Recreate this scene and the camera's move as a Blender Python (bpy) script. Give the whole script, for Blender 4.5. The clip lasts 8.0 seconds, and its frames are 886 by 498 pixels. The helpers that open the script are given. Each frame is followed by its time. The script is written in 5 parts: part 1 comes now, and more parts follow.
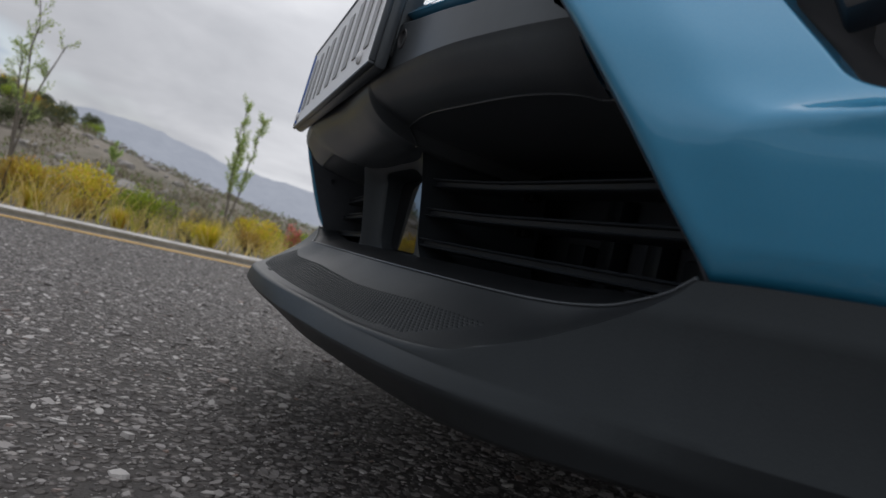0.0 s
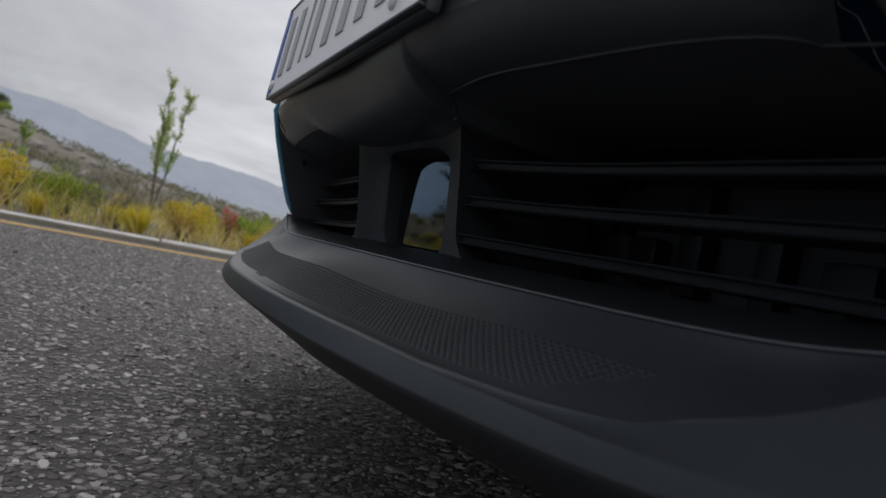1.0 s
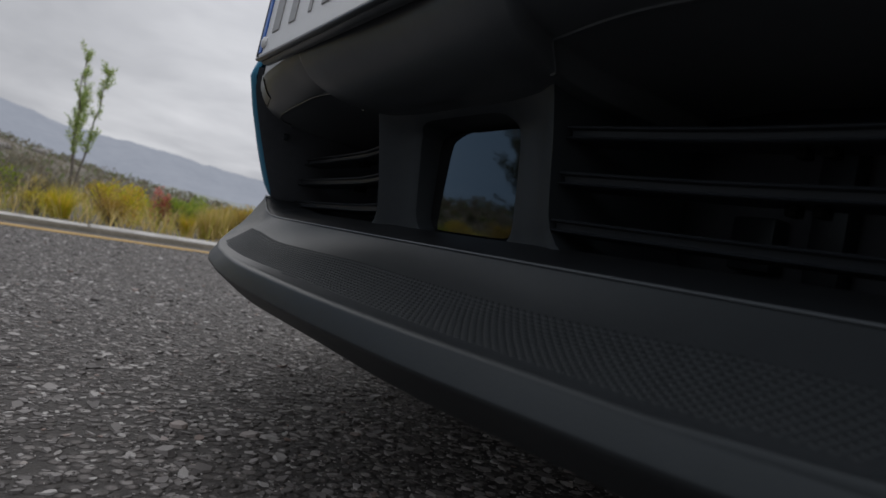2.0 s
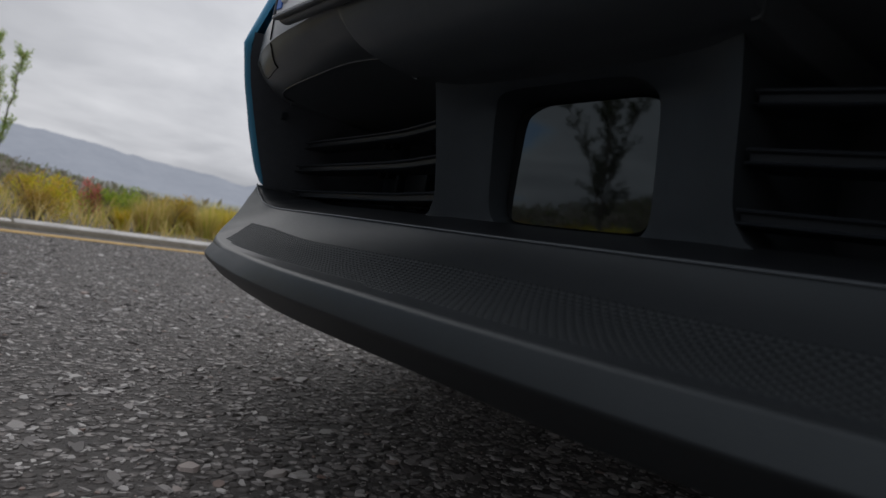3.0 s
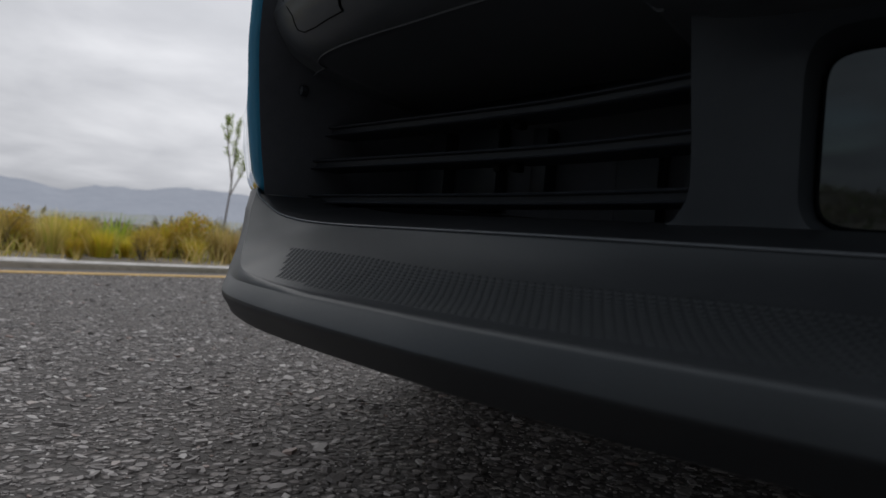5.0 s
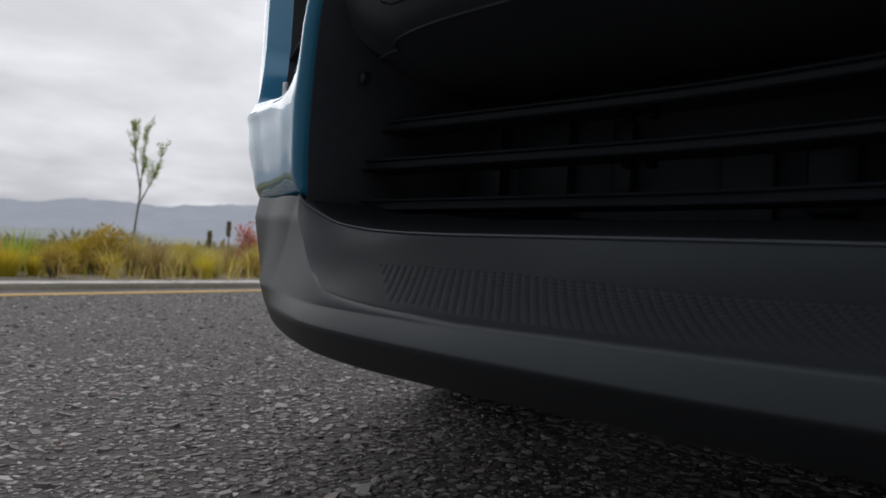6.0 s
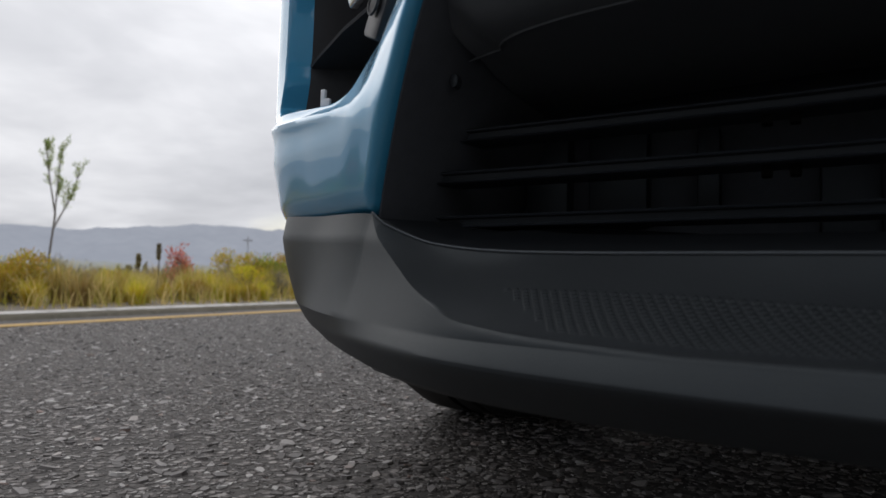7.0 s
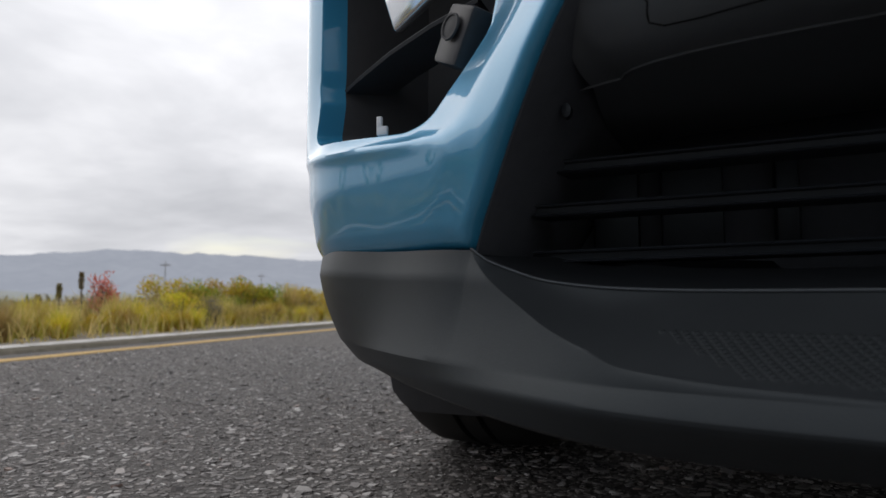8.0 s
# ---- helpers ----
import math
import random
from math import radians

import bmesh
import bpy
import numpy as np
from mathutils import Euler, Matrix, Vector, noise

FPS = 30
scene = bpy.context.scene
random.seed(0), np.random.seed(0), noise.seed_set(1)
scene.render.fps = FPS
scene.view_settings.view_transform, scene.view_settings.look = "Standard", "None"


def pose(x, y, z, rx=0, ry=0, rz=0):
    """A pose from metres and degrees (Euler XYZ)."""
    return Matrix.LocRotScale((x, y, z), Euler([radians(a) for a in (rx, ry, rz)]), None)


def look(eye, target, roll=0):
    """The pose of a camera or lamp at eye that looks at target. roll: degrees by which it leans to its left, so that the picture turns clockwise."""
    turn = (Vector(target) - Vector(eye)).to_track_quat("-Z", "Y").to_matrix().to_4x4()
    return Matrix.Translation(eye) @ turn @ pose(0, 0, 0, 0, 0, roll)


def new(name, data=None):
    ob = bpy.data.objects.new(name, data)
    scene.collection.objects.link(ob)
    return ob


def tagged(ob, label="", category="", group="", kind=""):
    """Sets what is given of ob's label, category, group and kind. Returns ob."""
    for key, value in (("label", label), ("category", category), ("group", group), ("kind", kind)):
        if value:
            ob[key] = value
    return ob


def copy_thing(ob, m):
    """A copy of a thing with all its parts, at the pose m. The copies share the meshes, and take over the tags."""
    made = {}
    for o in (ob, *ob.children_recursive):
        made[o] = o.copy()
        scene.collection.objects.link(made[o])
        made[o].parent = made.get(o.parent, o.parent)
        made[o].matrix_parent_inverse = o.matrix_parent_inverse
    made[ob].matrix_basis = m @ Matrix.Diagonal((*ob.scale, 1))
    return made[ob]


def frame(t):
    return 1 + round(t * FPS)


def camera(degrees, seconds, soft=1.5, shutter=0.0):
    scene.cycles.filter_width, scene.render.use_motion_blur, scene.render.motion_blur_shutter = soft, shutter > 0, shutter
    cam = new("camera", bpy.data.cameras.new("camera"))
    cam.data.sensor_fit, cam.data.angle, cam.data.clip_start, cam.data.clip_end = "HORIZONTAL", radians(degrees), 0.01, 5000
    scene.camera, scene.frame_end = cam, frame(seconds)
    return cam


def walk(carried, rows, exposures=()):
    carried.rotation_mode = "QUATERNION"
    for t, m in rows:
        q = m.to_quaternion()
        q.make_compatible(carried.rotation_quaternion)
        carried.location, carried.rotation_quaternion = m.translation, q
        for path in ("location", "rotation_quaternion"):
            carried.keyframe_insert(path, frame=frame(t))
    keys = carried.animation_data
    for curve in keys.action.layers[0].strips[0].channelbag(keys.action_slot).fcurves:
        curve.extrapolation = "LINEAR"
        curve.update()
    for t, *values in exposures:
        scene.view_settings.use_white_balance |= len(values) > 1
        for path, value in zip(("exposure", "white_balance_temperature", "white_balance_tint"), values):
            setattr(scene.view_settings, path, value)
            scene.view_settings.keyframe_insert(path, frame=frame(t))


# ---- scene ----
cam = camera(66.73, 8.0)
cam.data.dof.use_dof, cam.data.dof.focus_distance, cam.data.dof.aperture_fstop = True, 0.62, 10.0
PATH = [
    (0, (0.7967, -0.2132, 0.2443), (-1.0817, 0.4718, 0.2918), 13.09),
    (0.5, (0.7149, -0.2325, 0.2431), (-1.1271, 0.5453, 0.2888), 12.63),
    (1, (0.6307, -0.2524, 0.2440), (-1.1672, 0.6232, 0.2712), 11.84),
    (1.5, (0.5561, -0.2719, 0.2412), (-1.1960, 0.6926, 0.2522), 11.04),
    (2, (0.4777, -0.2940, 0.2361), (-1.2200, 0.7632, 0.2284), 10.16),
    (3.5, (0.2368, -0.3379, 0.2231), (-1.2878, 0.9566, 0.2120), 8.26),
    (4, (0.1534, -0.3452, 0.2233), (-1.2990, 1.0298, 0.2117), 7.14),
    (4.5, (0.0804, -0.3509, 0.2235), (-1.2964, 1.0998, 0.2176), 5.91),
    (6, (-0.1523, -0.3751, 0.2206), (-1.2365, 1.3053, 0.2494), 2.79),
    (6.5, (-0.2133, -0.3835, 0.2183), (-1.2123, 1.3482, 0.2743), 2.14),
    (7, (-0.2795, -0.3923, 0.2202), (-1.1784, 1.3923, 0.3061), 1.23),
    (7.5, (-0.3389, -0.4014, 0.2245), (-1.1426, 1.4266, 0.3370), 0.45),
    (8, (-0.4005, -0.4152, 0.2336), (-1.0961, 1.4545, 0.3768), -0.48),
]
walk(cam, [(t, look(eye, target, roll)) for t, eye, target, roll in PATH], exposures=[(0.0, 0.24, 6460, 12), (2.0, 0.03, 6460, 12), (4.5, 0.03, 6460, 12), (6.5, 0.15, 6500, 12), (8.0, 0.25, 6560, 12)])

# ---------------------------------------------------------------- sky and sun
BRIGHT_AZ = -5.0                     # the thin side of the cloud
SUN_AZ, SUN_EL = -66.0, 46.0          # degrees from +Y towards +X; above the horizon
world = bpy.data.worlds.new("sky")
scene.world = world
world.use_nodes = True


class Nodes:
    """A short way to write a node tree."""

    def __init__(self, tree):
        self.t = tree
        tree.nodes.clear()

    def add(self, kind, **given):
        n = self.t.nodes.new(kind)
        for key, value in given.items():
            self.put(n.inputs[key], value)
        return n

    def put(self, socket, value):
        if isinstance(value, bpy.types.NodeSocket):
            self.t.links.new(value, socket)
        else:
            socket.default_value = value

    def math(self, op, a, b=0.0, clamp=False):
        n = self.t.nodes.new("ShaderNodeMath")
        n.operation, n.use_clamp = op, clamp
        self.put(n.inputs[0], a), self.put(n.inputs[1], b)
        return n.outputs[0]

    def mix(self, f, a, b, kind="MIX"):
        n = self.t.nodes.new("ShaderNodeMix")
        n.data_type, n.blend_type = "RGBA", kind
        self.put(n.inputs[0], f), self.put(n.inputs[6], a), self.put(n.inputs[7], b)
        return n.outputs[2]

    def noise(self, vec, scale, detail=4.0, rough=0.55, dist=0.0):
        n = self.t.nodes.new("ShaderNodeTexNoise")
        self.put(n.inputs["Scale"], scale), self.put(n.inputs["Detail"], detail), self.put(n.inputs["Roughness"], rough), self.put(n.inputs["Distortion"], dist)
        if vec is not None:
            self.put(n.inputs["Vector"], vec)
        return n.outputs["Fac"]

    def ramp(self, fac, stops):
        n = self.t.nodes.new("ShaderNodeValToRGB")
        e = n.color_ramp.elements
        while len(e) < len(stops):
            e.new(0.5)
        for el, (p, c) in zip(e, stops):
            el.position = p
            el.color = (*c, 1) if len(c) == 3 else c
        self.put(n.inputs[0], fac)
        return n.outputs[0]


def rgb(*c):
    return (*c, 1.0)


w = Nodes(world.node_tree)
sky = w.add("ShaderNodeTexSky")
sky.sky_type, sky.sun_disc = "NISHITA", False
sky.sun_elevation, sky.sun_rotation = radians(SUN_EL), radians(SUN_AZ)
sky.air_density, sky.dust_density = 1.2, 1.5
way = w.add("ShaderNodeTexCoord").outputs["Generated"]
sep = w.add("ShaderNodeSeparateXYZ", Vector=way)
# clouds lie on a flat deck: the direction divided by its height
flat = w.math("MAXIMUM", sep.outputs[2], 0.0)
flat = w.math("ADD", flat, 0.16)
deck = w.add("ShaderNodeCombineXYZ", X=w.math("DIVIDE", sep.outputs[0], flat), Y=w.math("DIVIDE", sep.outputs[1], flat), Z=w.math("MULTIPLY", sep.outputs[2], 2.0)).outputs[0]
big = w.noise(deck, 0.55, 5.0, 0.5, 0.4)
fine = w.noise(deck, 1.9, 5.0, 0.55, 0.3)
body = w.math("ADD", w.math("MULTIPLY", big, 0.72), w.math("MULTIPLY", fine, 0.28))
cloud = w.ramp(body, [(0.34, (0.36, 0.375, 0.40)), (0.50, (0.50, 0.515, 0.54)), (0.66, (0.70, 0.715, 0.735))])
# the deck is thinner and brighter on the sun's side
facing = w.math("ADD", w.math("MULTIPLY", sep.outputs[0], math.sin(radians(BRIGHT_AZ))), w.math("MULTIPLY", sep.outputs[1], math.cos(radians(BRIGHT_AZ))))
glow = w.math("ADD", w.math("MULTIPLY", facing, 0.38), 0.96)
glow = w.math("MULTIPLY", glow, w.math("ADD", w.math("MULTIPLY", w.math("MAXIMUM", sep.outputs[2], 0.0), 0.95), 0.83))
glow = w.math("MAXIMUM", glow, 0.5)
lit = w.add("ShaderNodeVectorMath")
lit.operation = "SCALE"
w.put(lit.inputs[0], cloud), w.put(lit.inputs["Scale"], glow)
blue = w.add("ShaderNodeVectorMath")
blue.operation = "SCALE"
w.put(blue.inputs[0], sky.outputs[0]), w.put(blue.inputs["Scale"], 0.10)
gap = w.ramp(w.noise(deck, 0.42, 4.0, 0.5, 0.3), [(0.30, (1, 1, 1)), (0.40, (0, 0, 0))])
# a rift of blue low over the hill ahead
rift_az, rift_el = radians(-120), radians(5)
toward = w.add("ShaderNodeVectorMath")
toward.operation = "DOT_PRODUCT"
w.put(toward.inputs[0], way)
toward.inputs[1].default_value = (math.sin(rift_az) * math.cos(rift_el), math.cos(rift_az) * math.cos(rift_el), math.sin(rift_el))
near_rift = w.math("ADD", toward.outputs["Value"], w.math("MULTIPLY", w.noise(deck, 1.1, 4.0, 0.6), 0.05))
rift = w.ramp(near_rift, [(0.992, (0, 0, 0)), (1.006, (1, 1, 1))])
gap = w.math("MAXIMUM", w.math("MULTIPLY", gap, 0.75), w.math("MULTIPLY", rift, 0.75))
clear = w.mix(rift, blue.outputs[0], rgb(0.20, 0.34, 0.53))
colour = w.mix(gap, lit.outputs[0], clear)
back = w.add("ShaderNodeBackground", Strength=1.0)
w.put(back.inputs["Color"], colour)
w.t.links.new(back.outputs[0], w.add("ShaderNodeOutputWorld").inputs[0])

sun = new("sun", bpy.data.lights.new("sun", "SUN"))
sun.data.energy, sun.data.angle, sun.data.color = 0.75, radians(70), (1.0, 0.96, 0.9)
az, el = radians(SUN_AZ), radians(SUN_EL)
sun.matrix_world = look((math.sin(az) * math.cos(el) * 50, math.cos(az) * math.cos(el) * 50, math.sin(el) * 50), (0, 0, 0))

# ---------------------------------------------------------------- materials


def material(name):
    m = bpy.data.materials.new(name)
    m.use_nodes = True
    n = Nodes(m.node_tree)
    b = n.add("ShaderNodeBsdfPrincipled")
    out = n.add("ShaderNodeOutputMaterial")
    n.t.links.new(b.outputs[0], out.inputs[0])
    return m, n, b


def coords(n):
    return n.add("ShaderNodeTexCoord").outputs["Object"]


def bump(n, b, height, strength, distance):
    k = n.add("ShaderNodeBump", Strength=strength, Distance=distance)
    n.put(k.inputs["Height"], height)
    n.put(b.inputs["Normal"], k.outputs[0])


def plain(name, low, high, rough, scale=20.0, metal=0.0, grain=0.0, grain_scale=400.0, coat=0.0, spec=0.5, rough_var=0.08, tint=None):
    """A surface with two scales of variation in colour and gloss and a fine relief."""
    m, n, b = material(name)
    c = coords(n)
    f = n.noise(c, scale, 5.0, 0.6)
    g = n.noise(c, scale * 9, 3.0, 0.6)
    v = n.math("ADD", n.math("MULTIPLY", f, 0.65), n.math("MULTIPLY", g, 0.35))
    n.put(b.inputs["Base Color"], n.ramp(v, [(0.32, low), (0.68, high)]))
    n.put(b.inputs["Roughness"], n.math("ADD", rough - rough_var / 2, n.math("MULTIPLY", f, rough_var)))
    n.put(b.inputs["Metallic"], metal)
    n.put(b.inputs["Specular IOR Level"], spec)
    if tint:
        n.put(b.inputs["Specular Tint"], rgb(*tint))
    n.put(b.inputs["Coat Weight"], coat)
    n.put(b.inputs["Coat Roughness"], 0.02)
    if grain:
        bump(n, b, n.noise(c, grain_scale, 3.0, 0.6), grain, 0.0015)
    return m


def make_paint():
    m, n, b = material("blue_metallic_paint")
    c = coords(n)
    fleck = n.add("ShaderNodeTexVoronoi", Scale=1400.0)
    n.put(fleck.inputs["Vector"], c)
    tone = n.noise(c, 3.0, 2.0)
    base = n.ramp(tone, [(0.3, (0.029, 0.285, 0.51)), (0.7, (0.036, 0.315, 0.56))])
    n.put(b.inputs["Base Color"], n.mix(n.math("MULTIPLY", fleck.outputs["Color"], 0.18), base, rgb(0.09, 0.38, 0.58)))
    n.put(b.inputs["Metallic"], 0.25)
    n.put(b.inputs["Roughness"], 0.38)
    n.put(b.inputs["Coat Weight"], 1.0)
    n.put(b.inputs["Coat IOR"], 1.65)
    n.put(b.inputs["Coat Roughness"], 0.015)
    dust = n.noise(c, 900.0, 2.0)
    k = n.add("ShaderNodeBump", Strength=0.015, Distance=0.001)
    n.put(k.inputs["Height"], dust)
    n.put(b.inputs["Normal"], k.outputs[0])
    return m


PAINT = make_paint()
GREY_PLASTIC = plain("grained_grey_plastic", (0.0168, 0.0192, 0.0219), (0.0224, 0.0254, 0.0287), 0.45, 6.0, grain=0.12, grain_scale=900.0, spec=0.32, tint=(0.84, 0.95, 1.0))
GRIP_PLASTIC = plain("matt_grip_plastic", (0.0130, 0.0150, 0.0172), (0.0175, 0.0200, 0.0226), 0.50, 6.0, spec=0.26, tint=(0.84, 0.95, 1.0))
SLAT_PLASTIC = plain("slat_black_plastic", (0.019, 0.022, 0.027), (0.026, 0.030, 0.037), 0.42, 8.0, spec=0.3, tint=(0.84, 0.95, 1.0))
BLACK_PLASTIC = plain("satin_black_plastic", (0.060, 0.067, 0.075), (0.078, 0.086, 0.096), 0.31, 8.0, grain=0.04, grain_scale=900.0, spec=0.45, tint=(0.84, 0.95, 1.0))
LINER = plain("black_liner", (0.0085, 0.0100, 0.0120), (0.0120, 0.0140, 0.0165), 0.5, 8.0, spec=0.25)
DARK_PLASTIC = plain("dark_matt_plastic", (0.055, 0.056, 0.060), (0.070, 0.071, 0.076), 0.65, 12.0, spec=0.3)
HOUSING = plain("matt_black_housing", (0.0245, 0.0290, 0.0350), (0.0330, 0.0390, 0.0460), 0.5, 8.0, grain=0.04, grain_scale=900.0, spec=0.26, tint=(0.84, 0.95, 1.0))
GLOSS_BLACK = plain("gloss_black_cover", (0.006, 0.006, 0.007), (0.008, 0.008, 0.009), 0.03, 4.0, spec=0.75, rough_var=0.01, tint=(0.80, 0.94, 1.0))
CORE_BLACK = plain("radiator_black", (0.052, 0.058, 0.069), (0.075, 0.083, 0.097), 0.7, 12.0, spec=0.2)
DARK_GAP = plain("dark_gap", (0.004, 0.004, 0.004), (0.006, 0.006, 0.006), 0.9, 10.0, spec=0.05)
RUBBER = plain("tyre_rubber", (0.016, 0.016, 0.016), (0.028, 0.027, 0.026), 0.75, 30.0, grain=0.1, grain_scale=500.0)
ALLOY = plain("painted_alloy", (0.25, 0.26, 0.27), (0.32, 0.33, 0.34), 0.3, 10.0, metal=0.8)
PLATE_WHITE = plain("plate_white", (0.82, 0.83, 0.84), (0.87, 0.88, 0.89), 0.4, 15.0)
PLATE_DARK = plain("plate_grey", (0.34, 0.345, 0.355), (0.42, 0.425, 0.435), 0.5, 15.0)
PLATE_BLUE = plain("plate_blue", (0.01, 0.12, 0.50), (0.015, 0.14, 0.56), 0.4, 15.0)
LENS = plain("lamp_lens", (0.82, 0.84, 0.86), (0.90, 0.91, 0.92), 0.12, 10.0, metal=0.9)
GREY_TRIM = plain("grey_sensor_trim", (0.03, 0.03, 0.033), (0.04, 0.04, 0.044), 0.45, 10.0)
CLIP_WHITE = plain("white_clip", (0.75, 0.76, 0.78), (0.82, 0.83, 0.85), 0.35, 20.0)
CAR_GLASS = plain("tinted_glass", (0.012, 0.014, 0.016), (0.016, 0.018, 0.02), 0.04, 5.0, spec=0.7, rough_var=0.02)


def make_asphalt():
    m, n, b = material("chip_seal_asphalt")
    c = coords(n)
    stain = n.noise(c, 0.55, 4.0, 0.6)
    mid = n.noise(c, 9.0, 4.0, 0.6)
    chips = n.add("ShaderNodeTexVoronoi", Scale=85.0, Randomness=1.0)
    n.put(chips.inputs["Vector"], c)
    pick = n.add("ShaderNodeSeparateColor")
    n.put(pick.inputs[0], chips.outputs["Color"])
    stone = n.ramp(pick.outputs[0], [(0.0, (0.060, 0.053, 0.050)), (0.45, (0.108, 0.097, 0.091)), (0.8, (0.22, 0.20, 0.19)), (1.0, (0.46, 0.43, 0.41))])
    inside = n.ramp(chips.outputs["Distance"], [(0.35, (1, 1, 1)), (0.62, (0, 0, 0))])
    bitumen = n.ramp(mid, [(0.35, (0.040, 0.036, 0.034)), (0.7, (0.068, 0.062, 0.058))])
    col = n.mix(n.math("MULTIPLY", inside, 0.85), bitumen, stone)
    col = n.mix(n.math("MULTIPLY", n.ramp(stain, [(0.45, (0, 0, 0)), (0.75, (1, 1, 1))]), 0.35), col, rgb(0.060, 0.050, 0.044))
    n.put(b.inputs["Base Color"], col)
    n.put(b.inputs["Roughness"], 0.75)
    n.put(b.inputs["Specular IOR Level"], 0.4)
    h = n.math("ADD", n.math("MULTIPLY", inside, 0.8), n.math("MULTIPLY", n.noise(c, 260.0, 3.0), 0.5))
    bump(n, b, h, 0.9, 0.006)
    return m


def make_chips():
    m, n, b = material("stone_chips")
    r = n.add("ShaderNodeNewGeometry").outputs["Random Per Island"]
    c = coords(n)
    col = n.ramp(r, [(0.0, (0.093, 0.083, 0.080)), (0.35, (0.172, 0.157, 0.151)), (0.6, (0.275, 0.255, 0.245)), (0.80, (0.375, 0.352, 0.340)), (0.95, (0.60, 0.575, 0.555)), (1.0, (0.24, 0.155, 0.125))])
    speck = n.noise(c, 700.0, 3.0)
    n.put(b.inputs["Base Color"], n.mix(n.math("MULTIPLY", speck, 0.5), col, rgb(0.05, 0.048, 0.047)))
    n.put(b.inputs["Roughness"], 0.62)
    bump(n, b, speck, 0.3, 0.001)
    return m


ASPHALT, CHIPS = make_asphalt(), make_chips()
YELLOW = plain("worn_yellow_paint", (0.30, 0.18, 0.045), (0.52, 0.33, 0.09), 0.7, 14.0, grain=0.4, grain_scale=90.0)
CONCRETE = plain("kerb_concrete", (0.30, 0.285, 0.27), (0.60, 0.585, 0.56), 0.85, 9.0, grain=0.4, grain_scale=120.0)
GUTTER = plain("gutter_asphalt", (0.045, 0.043, 0.042), (0.085, 0.08, 0.077), 0.85, 6.0, grain=0.5, grain_scale=90.0)


def make_soil():
    m, n, b = material("dry_slope_soil")
    c = coords(n)
    a = n.noise(c, 0.10, 6.0, 0.65)
    d = n.noise(c, 1.1, 5.0, 0.7)
    v = n.math("ADD", n.math("MULTIPLY", a, 0.5), n.math("MULTIPLY", d, 0.5))
    n.put(b.inputs["Base Color"], n.ramp(v, [(0.36, (0.055, 0.060, 0.036)), (0.46, (0.11, 0.10, 0.072)), (0.56, (0.18, 0.155, 0.125)), (0.68, (0.30, 0.275, 0.25))]))
    n.put(b.inputs["Roughness"], 0.95)
    bump(n, b, d, 0.8, 0.15)
    return m


SOIL = make_soil()


def foliage(name, dark, light, dry=None, dry_part=0.15):
    m, n, b = material(name)
    r = n.add("ShaderNodeNewGeometry").outputs["Random Per Island"]
    o = n.add("ShaderNodeObjectInfo").outputs["Random"]
    stops = [(0.0, dark), (1.0 - dry_part - 0.02, light)]
    if dry:
        stops += [(1.0 - dry_part, dry), (1.0, tuple(v * 1.15 for v in dry))]
    col = n.ramp(r, stops)
    hs = n.add("ShaderNodeHueSaturation")
    n.put(hs.inputs["Color"], col)
    n.put(hs.inputs["Value"], n.math("ADD", 0.85, n.math("MULTIPLY", o, 0.5)))
    n.put(hs.inputs["Hue"], n.math("ADD", 0.485, n.math("MULTIPLY", o, 0.03)))
    n.put(b.inputs["Base Color"], hs.outputs[0])
    n.put(b.inputs["Roughness"], 0.6)
    tr = n.add("ShaderNodeBsdfTranslucent")
    n.put(tr.inputs["Color"], hs.outputs[0])
    mx = n.add("ShaderNodeMixShader")
    n.put(mx.inputs[0], 0.42)
    out = [k for k in n.t.nodes if k.bl_idname == "ShaderNodeOutputMaterial"][0]
    n.t.links.new(b.outputs[0], mx.inputs[1])
    n.t.links.new(tr.outputs[0], mx.inputs[2])
    n.t.links.new(mx.outputs[0], out.inputs[0])
    return m


LEAF_YELLOW = foliage("yellow_green_leaves", (0.28, 0.24, 0.014), (0.68, 0.61, 0.04), (0.56, 0.36, 0.07), 0.3)
LEAF_GREEN = foliage("fresh_green_leaves", (0.12, 0.19, 0.015), (0.36, 0.44, 0.05), (0.30, 0.26, 0.06), 0.1)
LEAF_OLIVE = foliage("olive_brown_leaves", (0.24, 0.18, 0.022), (0.58, 0.45, 0.065), (0.46, 0.28, 0.09), 0.25)
LEAF_RED = foliage("red_leaves", (0.46, 0.13, 0.10), (0.74, 0.27, 0.21), (0.45, 0.33, 0.22), 0.2)
LEAF_SILVER = foliage("silver_leaves", (0.16, 0.16, 0.11), (0.36, 0.35, 0.27), (0.34, 0.29, 0.20), 0.2)
LEAF_TREE = foliage("sapling_leaves", (0.18, 0.25, 0.07), (0.40, 0.48, 0.16), (0.42, 0.42, 0.18), 0.1)
LEAF_DARK = foliage("dark_green_leaves", (0.04, 0.055, 0.02), (0.10, 0.12, 0.05), (0.13, 0.12, 0.06), 0.1)
SCRUB = foliage("grey_brown_scrub", (0.11, 0.097, 0.07), (0.27, 0.235, 0.17), (0.13, 0.17, 0.06), 0.2)
STRAW = foliage("dry_grass", (0.36, 0.27, 0.08), (0.72, 0.55, 0.24), (0.34, 0.32, 0.05), 0.3)
SPIKE = foliage("brown_flower_head", (0.11, 0.085, 0.04), (0.30, 0.23, 0.09), (0.24, 0.23, 0.07), 0.2)
